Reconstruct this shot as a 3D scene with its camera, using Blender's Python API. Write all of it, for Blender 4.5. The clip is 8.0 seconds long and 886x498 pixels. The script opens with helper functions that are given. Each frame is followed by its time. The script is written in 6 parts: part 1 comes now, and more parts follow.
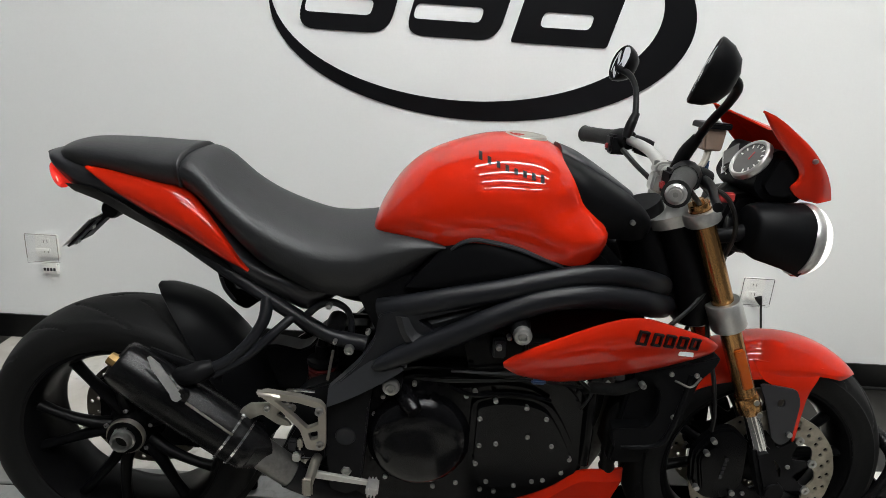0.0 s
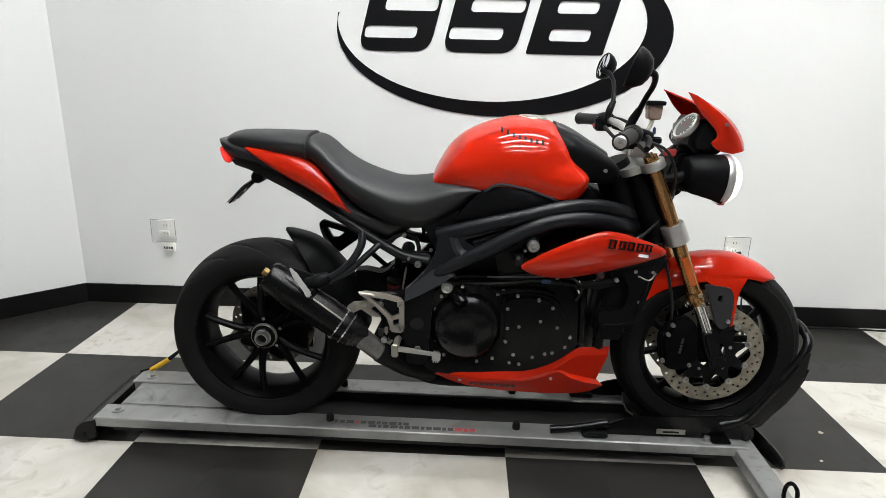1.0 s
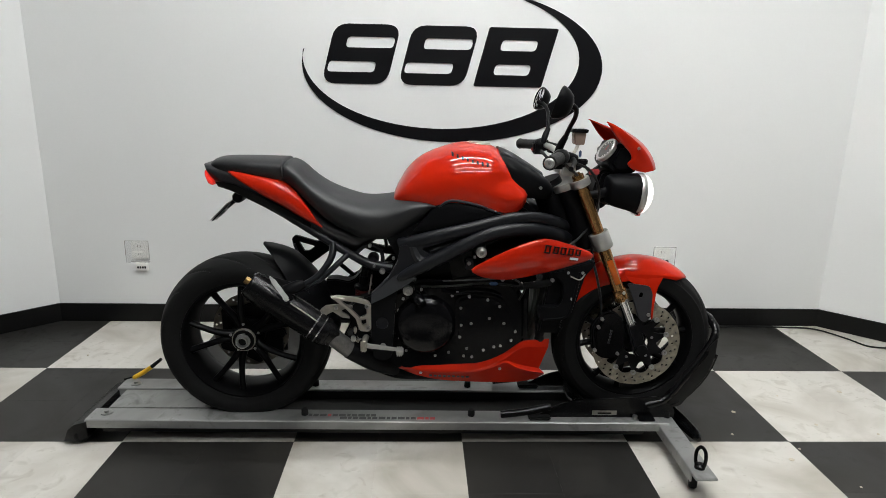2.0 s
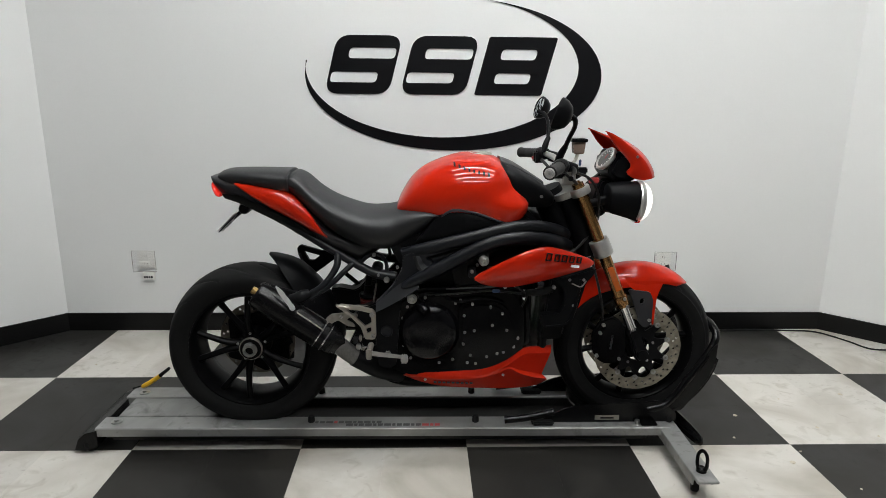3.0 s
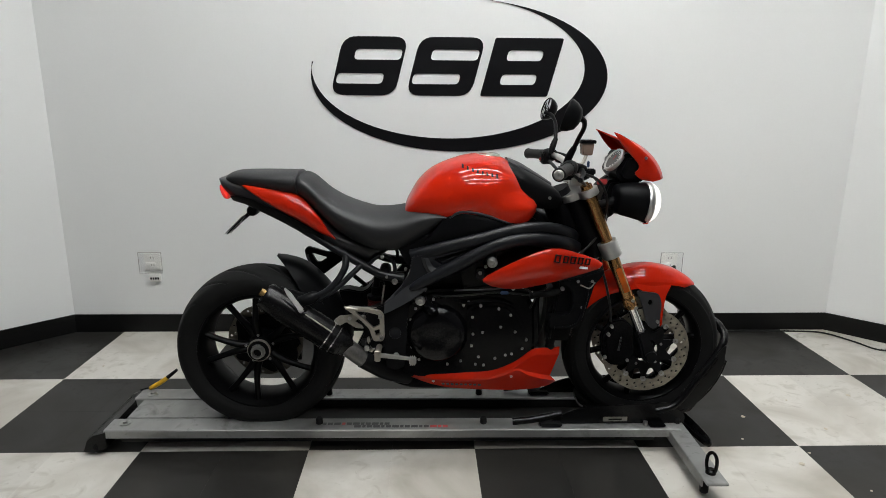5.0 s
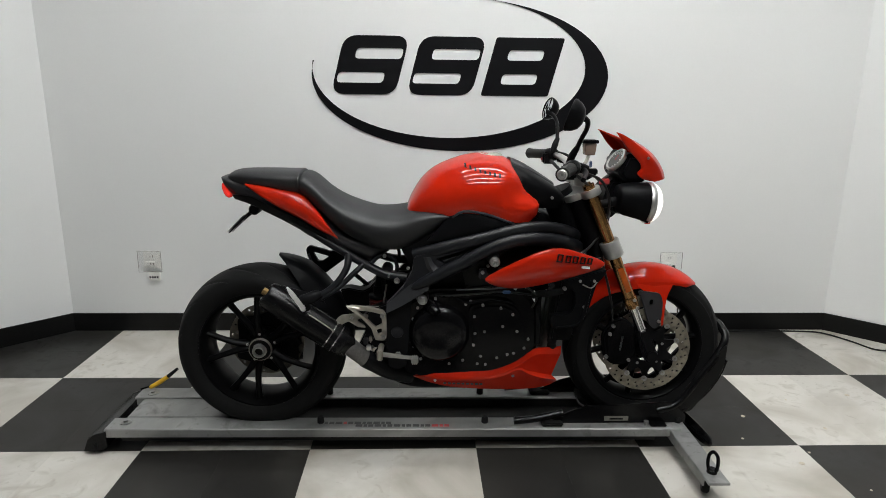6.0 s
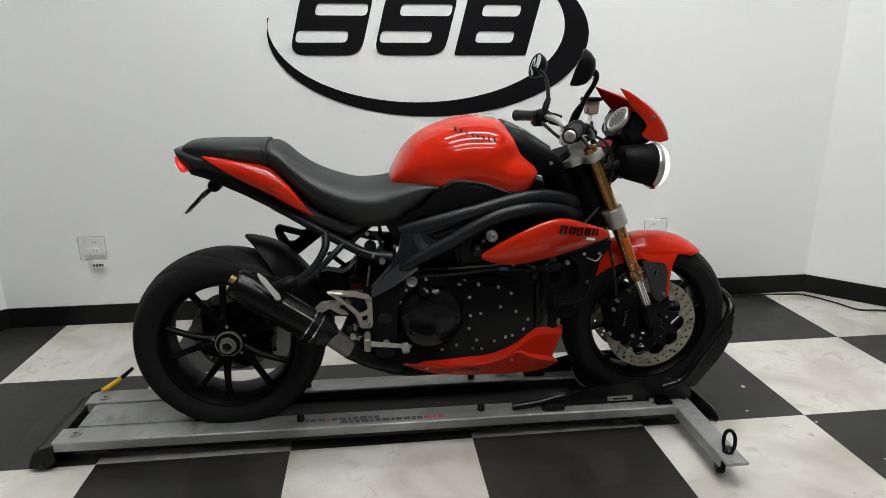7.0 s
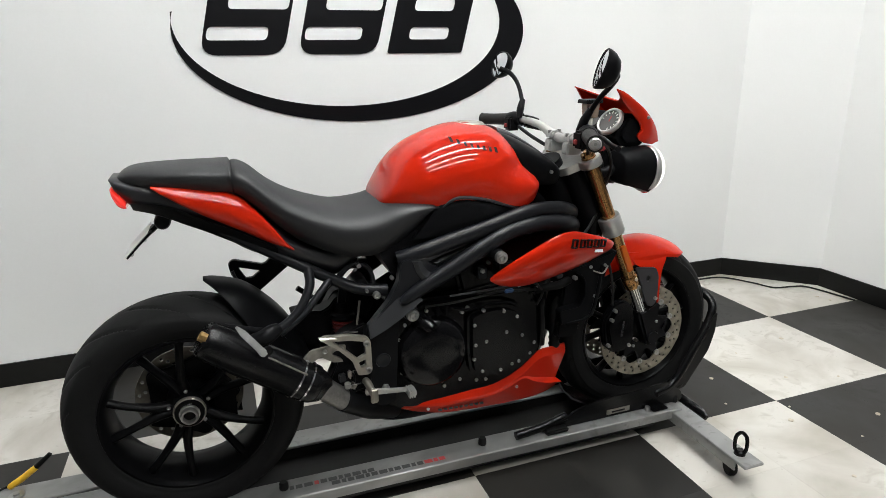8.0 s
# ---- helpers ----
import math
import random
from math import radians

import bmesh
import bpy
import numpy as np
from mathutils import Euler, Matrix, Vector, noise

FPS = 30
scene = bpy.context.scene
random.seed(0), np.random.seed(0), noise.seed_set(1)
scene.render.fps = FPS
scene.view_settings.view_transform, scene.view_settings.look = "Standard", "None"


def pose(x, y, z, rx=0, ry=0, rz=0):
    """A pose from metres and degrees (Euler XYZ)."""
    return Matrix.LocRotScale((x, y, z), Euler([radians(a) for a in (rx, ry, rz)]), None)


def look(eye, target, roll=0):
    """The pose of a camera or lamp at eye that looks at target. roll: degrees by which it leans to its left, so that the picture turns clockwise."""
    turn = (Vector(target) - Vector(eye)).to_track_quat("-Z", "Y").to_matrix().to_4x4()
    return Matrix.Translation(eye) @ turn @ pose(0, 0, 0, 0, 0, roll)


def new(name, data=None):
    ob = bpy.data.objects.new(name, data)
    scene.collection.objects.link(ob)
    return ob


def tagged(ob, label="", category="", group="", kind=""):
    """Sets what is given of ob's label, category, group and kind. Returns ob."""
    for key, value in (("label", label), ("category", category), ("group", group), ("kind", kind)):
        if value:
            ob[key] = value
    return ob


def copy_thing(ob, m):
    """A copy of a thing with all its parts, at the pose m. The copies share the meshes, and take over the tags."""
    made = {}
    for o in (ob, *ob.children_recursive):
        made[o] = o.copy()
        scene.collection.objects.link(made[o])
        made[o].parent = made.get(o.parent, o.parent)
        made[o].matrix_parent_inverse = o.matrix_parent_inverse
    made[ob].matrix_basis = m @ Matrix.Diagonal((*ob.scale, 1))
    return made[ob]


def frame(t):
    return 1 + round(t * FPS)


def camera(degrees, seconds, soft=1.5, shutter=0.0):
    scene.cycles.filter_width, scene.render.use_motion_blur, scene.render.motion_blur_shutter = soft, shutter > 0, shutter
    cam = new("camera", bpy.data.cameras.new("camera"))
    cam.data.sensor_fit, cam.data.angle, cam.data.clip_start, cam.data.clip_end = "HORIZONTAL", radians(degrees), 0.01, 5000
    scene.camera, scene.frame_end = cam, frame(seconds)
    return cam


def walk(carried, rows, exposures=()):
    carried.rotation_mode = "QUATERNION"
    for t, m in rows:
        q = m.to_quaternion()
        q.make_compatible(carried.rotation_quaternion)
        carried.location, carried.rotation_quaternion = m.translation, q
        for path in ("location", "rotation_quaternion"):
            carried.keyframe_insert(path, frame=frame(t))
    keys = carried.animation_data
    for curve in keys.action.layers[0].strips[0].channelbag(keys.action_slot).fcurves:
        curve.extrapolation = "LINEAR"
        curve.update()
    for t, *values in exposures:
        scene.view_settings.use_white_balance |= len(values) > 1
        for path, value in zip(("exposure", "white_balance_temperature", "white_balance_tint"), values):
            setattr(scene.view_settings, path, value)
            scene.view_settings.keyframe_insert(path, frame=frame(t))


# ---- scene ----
cam = camera(70.9, 8.0, soft=0.75)
PATH = [
    (0, (1.079, -1.124, 1.212), (1.119, 0.785, 0.618), 3.9),
    (0.3, (1.026, -1.368, 1.192), (1.139, 0.515, 0.53), 1.7),
    (0.5, (1.014, -1.495, 1.212), (1.055, 0.399, 0.57), 1.5),
    (1, (1.06, -1.749, 1.204), (0.998, 0.17, 0.644), 1.3),
    (1.5, (1.058, -1.959, 1.215), (1.124, -0.026, 0.706), 1.6),
    (3, (1.052, -2.061, 1.254), (1.12, -0.118, 0.783), 0.6),
    (3.5, (1.051, -2.058, 1.257), (1.114, -0.116, 0.783), 0.2),
    (4, (1.046, -2.056, 1.257), (1.103, -0.111, 0.796), 0.5),
    (4.5, (1.036, -2.058, 1.259), (1.095, -0.115, 0.792), 0.5),
    (6, (1.011, -2.058, 1.258), (1.084, -0.116, 0.786), 0.7),
    (6.5, (0.97, -2.032, 1.249), (1.076, -0.093, 0.769), 1.5),
    (7, (0.908, -1.837, 1.215), (1.129, 0.07, 0.656), -0.2),
    (7.5, (0.789, -1.666, 1.211), (1.181, 0.2, 0.608), -1.0),
    (8, (0.582, -1.522, 1.240), (1.226, 0.280, 0.659), -0.95),
]
walk(cam, [(t, look(eye, target, roll)) for t, eye, target, roll in PATH],
     [(0.0, 0.13), (0.5, 0.43), (1.0, 0.47), (1.5, 0.28), (3.0, -0.02), (6.5, -0.06), (7.0, 0.04), (7.5, 0.30), (8.0, 0.35)])

# ---- world and light ----
world = bpy.data.worlds.new("world")
scene.world = world
world.use_nodes = True
world.node_tree.nodes["Background"].inputs[0].default_value = (0.5, 0.55, 0.6, 1)
world.node_tree.nodes["Background"].inputs[1].default_value = 0.02
LAMP = 48.0       # radiance of the ceiling diffusers
scene.view_settings.exposure = 0.0


# ---- materials ----
def material(name, color, rough=0.5, metal=0.0, spread=0.12, size=9.0, bump=0.0, fine=60.0, coat=0.0, rough_spread=0.1,
             place="object", glow=0.0, clear=0.0, spec=0.5, detail=(4, 6), stretch=None):
    """A painted, metal or plastic surface with stains at one scale and grain at another."""
    m = bpy.data.materials.new(name)
    m.use_nodes = True
    n, l = m.node_tree.nodes, m.node_tree.links
    b = n["Principled BSDF"]
    b.inputs["Metallic"].default_value = metal
    b.inputs["Coat Weight"].default_value = coat
    b.inputs["Coat Roughness"].default_value = 0.02
    b.inputs["Specular IOR Level"].default_value = spec
    b.inputs["Transmission Weight"].default_value = clear
    if clear:
        b.inputs["IOR"].default_value = 1.12
    if glow:
        b.inputs["Emission Color"].default_value = (*color, 1)
        b.inputs["Emission Strength"].default_value = glow
    if place == "object":
        at = n.new("ShaderNodeTexCoord").outputs["Object"]
    else:
        at = n.new("ShaderNodeNewGeometry").outputs["Position"]
    if stretch:
        longer = n.new("ShaderNodeVectorMath")
        longer.operation = "MULTIPLY"
        longer.inputs[1].default_value = stretch
        l.new(at, longer.inputs[0])
        at = longer.outputs[0]
    big, small = n.new("ShaderNodeTexNoise"), n.new("ShaderNodeTexNoise")
    for tex, scale, octaves in ((big, size, detail[0]), (small, fine, detail[1])):
        tex.inputs["Scale"].default_value = scale
        tex.inputs["Detail"].default_value = octaves
        l.new(at, tex.inputs["Vector"])
    both = n.new("ShaderNodeMath")
    both.operation = "ADD"
    l.new(big.outputs["Fac"], both.inputs[0])
    l.new(small.outputs["Fac"], both.inputs[1])
    tone = n.new("ShaderNodeMapRange")
    tone.inputs["From Min"].default_value, tone.inputs["From Max"].default_value = 0.2, 1.8
    tone.inputs["To Min"].default_value, tone.inputs["To Max"].default_value = 1 - 1.7 * spread, 1 + 1.7 * spread
    l.new(both.outputs[0], tone.inputs["Value"])
    paint = n.new("ShaderNodeVectorMath")
    paint.operation = "SCALE"
    paint.inputs[0].default_value = color
    l.new(tone.outputs[0], paint.inputs["Scale"])
    l.new(paint.outputs[0], b.inputs["Base Color"])
    dull = n.new("ShaderNodeMapRange")
    dull.inputs["From Min"].default_value, dull.inputs["From Max"].default_value = 0.1, 0.9
    dull.inputs["To Min"].default_value = max(0.02, rough - rough_spread * rough)
    dull.inputs["To Max"].default_value = min(1.0, rough + rough_spread * rough)
    l.new(small.outputs["Fac"], dull.inputs["Value"])
    l.new(dull.outputs[0], b.inputs["Roughness"])
    if bump:
        rise = n.new("ShaderNodeBump")
        rise.inputs["Strength"].default_value = 1.0
        rise.inputs["Distance"].default_value = bump
        l.new(small.outputs["Fac"], rise.inputs["Height"])
        l.new(rise.outputs[0], b.inputs["Normal"])
    return m


RED = material("red_paint", (0.415, 0.0130, 0.0026), 0.34, 0, 0.05, 3, coat=0.65, spec=0.03)
SEAT = material("seat_vinyl", (0.0132, 0.0135, 0.0150), 0.48, 0, 0.12, 8, 0.0004, 260, spec=0.38)
RUBBER = material("tyre_rubber", (0.0074, 0.0074, 0.0076), 0.62, 0, 0.25, 12, 0.0003, 180, spec=0.12)
GRIP = material("grip_rubber", (0.013, 0.013, 0.013), 0.6, 0, 0.2, 20, 0.0008, 240, spec=0.3)
BLACK = material("satin_black", (0.0056, 0.0056, 0.0063), 0.38, 0, 0.2, 9, spec=0.07)
FRAME = material("frame_black", (0.0066, 0.0071, 0.0090), 0.38, 0, 0.15, 9, spec=0.24)
# lighter copy of the frame black: light on upward faces put into colour
FRAME_LIT = material("frame_black_lit", (0.013, 0.0135, 0.0155), 0.38, 0.0, 0.15, 9, 0.0001, 300, spec=0.5)
ENGINE = material("engine_black", (0.0026, 0.0026, 0.0030), 0.16, 0.0, 0.25, 14, spec=0.12)
COVER = material("gloss_engine_cover", (0.0030, 0.0030, 0.0035), 0.16, 0.0, 0.2, 14, spec=0.20)
WHEEL = material("gloss_black_wheel", (0.0028, 0.0028, 0.0031), 0.30, 0, 0.2, 9, spec=0.06)
PLASTIC = material("black_plastic", (0.0042, 0.0043, 0.0049), 0.40, 0, 0.15, 10, spec=0.06)
GREY_PLASTIC = material("grey_plastic", (0.021, 0.021, 0.024), 0.45, 0, 0.1, 10, spec=0.35)
CARBON = material("carbon_sleeve", (0.0032, 0.0032, 0.0036), 0.26, 0.0, 0.3, 40, spec=0.24)
SILVER = material("cast_aluminium", (0.42, 0.395, 0.35), 0.34, 0.9, 0.10, 14, rough_spread=0.15)
ALU = material("dull_aluminium", (0.30, 0.285, 0.255), 0.40, 0.75, 0.25, 30)
CAST = material("pale_cast_alloy", (0.50, 0.495, 0.48), 0.33, 0.8, 0.12, 22, 0.0002, 200)
TAIL = material("satin_tail_plastic", (0.014, 0.0142, 0.0165), 0.36, 0, 0.15, 10, spec=0.4)
CHROME = material("chrome", (0.82, 0.82, 0.82), 0.12, 1.0, 0.04, 10)
BOLT = material("steel_bolt", (0.36, 0.36, 0.35), 0.3, 0.9, 0.1, 30)
GOLD = material("gold_anodised_fork", (0.37, 0.198, 0.076), 0.26, 0.95, 0.03, 16)
BRASS = material("gold_outlet_tip", (0.24, 0.15, 0.055), 0.5, 0.7, 0.45, 90)
PIPE = material("scuffed_steel_pipe", (0.15, 0.145, 0.138), 0.42, 0.75, 0.35, 24, 0.0004, 150)
DISC = material("brake_disc_steel", (0.25, 0.225, 0.18), 0.38, 0.6, 0.3, 60)
# DISC at 0.6 for the rear disc: shade inside the wheel put into colour
DISC_SHADED = material("shaded_disc_steel", (0.15, 0.135, 0.11), 0.45, 0.4, 0.4, 50)
AMBER = material("amber_reflector", (0.36, 0.065, 0.004), 0.22, 0, 0.1, 40, coat=0.3)
TAILRED = material("tail_lens", (0.75, 0.03, 0.02), 0.15, 0, 0.2, 60, coat=0.8, glow=0.45)
LENS = material("lit_headlamp_lens", (1.0, 0.97, 0.92), 0.12, 0, 0.03, 30, coat=0.5, glow=1.2)
MIRROR = material("mirror_glass", (0.62, 0.63, 0.66), 0.02, 1.0, 0.01, 5)
DIAL = material("dial_face", (0.060, 0.058, 0.056), 0.4, 0, 0.15, 60)
INK = material("black_print", (0.008, 0.007, 0.007), 0.5, 0, 0.1, 20, spec=0.1)
FLUID = material("brake_fluid_cup", (0.24, 0.17, 0.135), 0.25, 0, 0.15, 40, coat=0.4)
WHITE = material("white_plastic", (0.78, 0.77, 0.74), 0.35, 0, 0.05, 20)
CLEAR = material("clear_cover", (0.9, 0.9, 0.9), 0.08, 0, 0.02, 20, clear=1.0)
DECK = material("dark_trough_steel", (0.0085, 0.0085, 0.0082), 0.5, 0.0, 0.35, 6, 0.0003, 60, spec=0.18, stretch=(0.2, 1, 1))
CHOCK = material("gloss_black_steel", (0.0026, 0.0026, 0.0030), 0.24, 0, 0.04, 3, fine=8, spec=0.22)
YELLOW = material("yellow_grip", (0.68, 0.40, 0.02), 0.45, 0, 0.2, 30)
WALL = material("white_wall_paint", (0.755, 0.757, 0.752), 0.55, 0, 0.02, 0.9, 0.0002, 140, place="world")
BASE = material("black_vinyl_base", (0.004, 0.004, 0.004), 0.4, 0, 0.3, 5, 0.0001, 60, place="world", spec=0.22)
CEIL = material("dark_ceiling", (0.10, 0.10, 0.10), 0.8, 0, 0.05, 2, 0.001, 70, place="world")


def tile_material(name, color, dirt, rough, share, metal=0.0, spec=0.5):
    """A worn, walked-on surface: soft grime clouds, finer scuffs, and a slight change of tone from tile to tile."""
    m = bpy.data.materials.new(name)
    m.use_nodes = True
    n, l = m.node_tree.nodes, m.node_tree.links
    b = n["Principled BSDF"]
    b.inputs["Metallic"].default_value = metal
    b.inputs["Specular IOR Level"].default_value = spec
    at = n.new("ShaderNodeNewGeometry").outputs["Position"]
    fac = []
    for scale, octaves, warp, low, high, amount in ((2.6, 5, 0.6, 0.46, 0.74, share), (11.0, 6, 1.2, 0.52, 0.78, share * 0.8), (46.0, 3, 0.4, 0.60, 0.75, share * 0.5)):
        tex, ramp = n.new("ShaderNodeTexNoise"), n.new("ShaderNodeMapRange")
        tex.inputs["Scale"].default_value, tex.inputs["Detail"].default_value, tex.inputs["Distortion"].default_value = scale, octaves, warp
        l.new(at, tex.inputs["Vector"])
        ramp.inputs["From Min"].default_value, ramp.inputs["From Max"].default_value = low, high
        ramp.inputs["To Max"].default_value = amount
        l.new(tex.outputs["Fac"], ramp.inputs["Value"])
        fac.append(ramp.outputs[0])
    both = n.new("ShaderNodeMath")
    both.operation = "MAXIMUM"
    l.new(fac[0], both.inputs[0])
    l.new(fac[1], both.inputs[1])
    third = n.new("ShaderNodeMath")
    third.operation = "MAXIMUM"
    l.new(both.outputs[0], third.inputs[0])
    l.new(fac[2], third.inputs[1])
    mix = n.new("ShaderNodeMix")
    mix.data_type = "RGBA"
    mix.inputs[6].default_value, mix.inputs[7].default_value = (*color, 1), (*dirt, 1)
    l.new(third.outputs[0], mix.inputs[0])
    tone = n.new("ShaderNodeMapRange")
    tone.inputs["To Min"].default_value, tone.inputs["To Max"].default_value = 0.95, 1.05
    l.new(n.new("ShaderNodeObjectInfo").outputs["Random"], tone.inputs["Value"])
    paint = n.new("ShaderNodeVectorMath")
    paint.operation = "SCALE"
    l.new(mix.outputs[2], paint.inputs[0])
    l.new(tone.outputs[0], paint.inputs["Scale"])
    l.new(paint.outputs[0], b.inputs["Base Color"])
    dull = n.new("ShaderNodeMapRange")
    dull.inputs["From Max"].default_value = share
    dull.inputs["To Min"].default_value, dull.inputs["To Max"].default_value = rough, rough + 0.25
    l.new(third.outputs[0], dull.inputs["Value"])
    l.new(dull.outputs[0], b.inputs["Roughness"])
    return m


TILE_W = tile_material("white_vinyl_tile", (0.545, 0.522, 0.482), (0.26, 0.23, 0.18), 0.28, 0.78)
RAIL = tile_material("scuffed_rail_steel", (0.30, 0.30, 0.295), (0.085, 0.085, 0.08), 0.40, 0.75, 0.5)
TILE_B = tile_material("charcoal_vinyl_tile", (0.0138, 0.0131, 0.0122), (0.036, 0.033, 0.028), 0.38, 0.55, spec=0.32)
# for the unseen walls behind the camera, dark to weaken the frontal fill
DIM = material("unseen_dim_wall", (0.12, 0.12, 0.125), 0.7, 0, 0.05, 1.0, place="world")
GROUT = material("tile_joint", (0.22, 0.22, 0.20), 0.8, 0, 0.1, 20, place="world")
DECAL = material("black_wall_vinyl", (0.002, 0.002, 0.003), 0.42, 0, 0.1, 4, spec=0.2)
BLUE = material("blue_plastic", (0.02, 0.06, 0.16), 0.4, 0, 0.1, 30)
REDBAR = material("red_print", (0.35, 0.03, 0.03), 0.5, 0, 0.2, 30)
GREYBAR = material("grey_print", (0.03, 0.03, 0.03), 0.5, 0, 0.2, 30)
HOUSING = material("lamp_housing", (0.75, 0.75, 0.75), 0.5, 0, 0.03, 5)
TUBE = material("lit_tube", (0.965, 0.985, 0.97), 0.4, 0, 0.01, 5, glow=LAMP)
CORD = material("black_cord", (0.006, 0.006, 0.006), 0.45, 0, 0.1, 20, spec=0.3)


# ---- mesh helpers ----
def finish(bm, angle=38.0):
    bmesh.ops.remove_doubles(bm, verts=bm.verts, dist=1e-6)
    bmesh.ops.recalc_face_normals(bm, faces=bm.faces)
    for f in bm.faces:
        f.smooth = True
    limit = radians(angle)
    for e in bm.edges:
        if len(e.link_faces) == 2:
            e.smooth = e.calc_face_angle(0.0) < limit
    return bm


def part(name, bm, mat, parent=None, label="", angle=38.0):
    me = bpy.data.meshes.new(name)
    finish(bm, angle).to_mesh(me)
    bm.free()
    me.materials.append(mat)
    ob = new(name, me)
    if parent:
        ob.parent = parent
    return tagged(ob, label) if label else ob


def again(name, source, parent, m):
    """Another part on the same mesh, at the pose m within its thing."""
    ob = new(name, source.data)
    ob.parent = parent
    ob.matrix_basis = m
    return ob


def thing(name, label, category, at=None, group="", kind=""):
    ob = new(name)
    ob.empty_display_size = 0.1
    if at is not None:
        ob.matrix_basis = at
    return tagged(ob, label, category, group, kind)


def glide(points, n=6):
    """Points along a smooth curve through the given ones (of any width)."""
    p = [np.array(q, float) for q in points]
    if len(p) < 3 or n <= 1:
        return [tuple(float(w) for w in q) for q in p]
    p = [2 * p[0] - p[1]] + p + [2 * p[-1] - p[-2]]
    out = []
    for a, b, c, d in zip(p, p[1:], p[2:], p[3:]):
        for k in range(n):
            t = k / n
            out.append(tuple(float(w) for w in 0.5 * (2 * b + (c - a) * t + (2 * a - 5 * b + 4 * c - d) * t * t + (3 * b - a - 3 * c + d) * t ** 3)))
    return out + [tuple(float(w) for w in p[-2])]


def skin(bm, rings, closed=True, caps=True, loop=False):
    """Faces between rings of equally many points."""
    vs = [[bm.verts.new(q) for q in r] for r in rings]
    n = len(vs[0])
    pairs = list(zip(vs, vs[1:])) + ([(vs[-1], vs[0])] if loop else [])
    for a, b in pairs:
        for k in range(n if closed else n - 1):
            bm.faces.new((a[k], a[(k + 1) % n], b[(k + 1) % n], b[k]))
    if caps and closed and not loop:
        bm.faces.new(vs[0][::-1])
        bm.faces.new(vs[-1])
    return vs


def tube(points, r, seg=12, n=6, flat=1.0, bm=None, loop=False):
    """A round bar along a smooth curve; r may be a list, one for each point; flat squeezes it across."""
    bm = bm or bmesh.new()
    rs = r if isinstance(r, (list, tuple)) else [r] * len(points)
    q = glide([(*p, w) for p, w in zip(points, rs)], n)
    rings, last = [], None
    for k, p in enumerate(q):
        a, b = Vector(q[max(k - 1, 0)][:3]), Vector(q[min(k + 1, len(q) - 1)][:3])
        d = (b - a).normalized()
        if last is None:
            up = Vector((0, 1, 0)) if abs(d.y) < 0.9 else Vector((0, 0, 1))
        else:
            up = last
        u = (up - d * up.dot(d)).normalized()
        last = u
        w = d.cross(u)
        rings.append([Vector(p[:3]) + p[3] * (math.cos(t) * u * flat + math.sin(t) * w)
                      for t in (2 * math.pi * k2 / seg for k2 in range(seg))])
    skin(bm, rings)
    return bm


def lathe(profile, seg=48, m=None, bm=None, loop=False, shape=None):
    """Turns (radius, along) points about the y axis, then moves them by m. shape(angle, k) changes a radius."""
    bm = bm or bmesh.new()
    m = m or Matrix()
    rings = []
    for k in range(seg):
        t = 2 * math.pi * k / seg
        row = []
        for i, (r, y) in enumerate(profile):
            rr = r + (shape(t, i) if shape else 0.0)
            row.append(m @ Vector((rr * math.cos(t), y, rr * math.sin(t))))
        rings.append(row)
    vs = [[bm.verts.new(q) for q in r] for r in rings]
    n = len(profile)
    for k in range(seg):
        a, b = vs[k], vs[(k + 1) % seg]
        for i in range(n if loop else n - 1):
            j = (i + 1) % n
            bm.faces.new((a[i], a[j], b[j], b[i]))
    if not loop:
        for end in (0, n - 1):
            if profile[end][0] > 1e-5:
                bm.faces.new([v[end] for v in vs])
            else:
                bmesh.ops.remove_doubles(bm, verts=[v[end] for v in vs], dist=1e-5)
    return bm


def outline(points, r=0.0, n=5):
    """A closed plan outline with its corners rounded by r."""
    if r <= 0:
        return [tuple(p) for p in points]
    out = []
    for k, p in enumerate(points):
        p = Vector(p)
        a, b = Vector(points[k - 1]) - p, Vector(points[(k + 1) % len(points)]) - p
        c = min(r, a.length * 0.45, b.length * 0.45)
        s, e = p + a.normalized() * c, p + b.normalized() * c
        for j in range(n + 1):
            t = j / n
            out.append(tuple(s * (1 - t) ** 2 + p * 2 * t * (1 - t) + e * t * t))
    return out


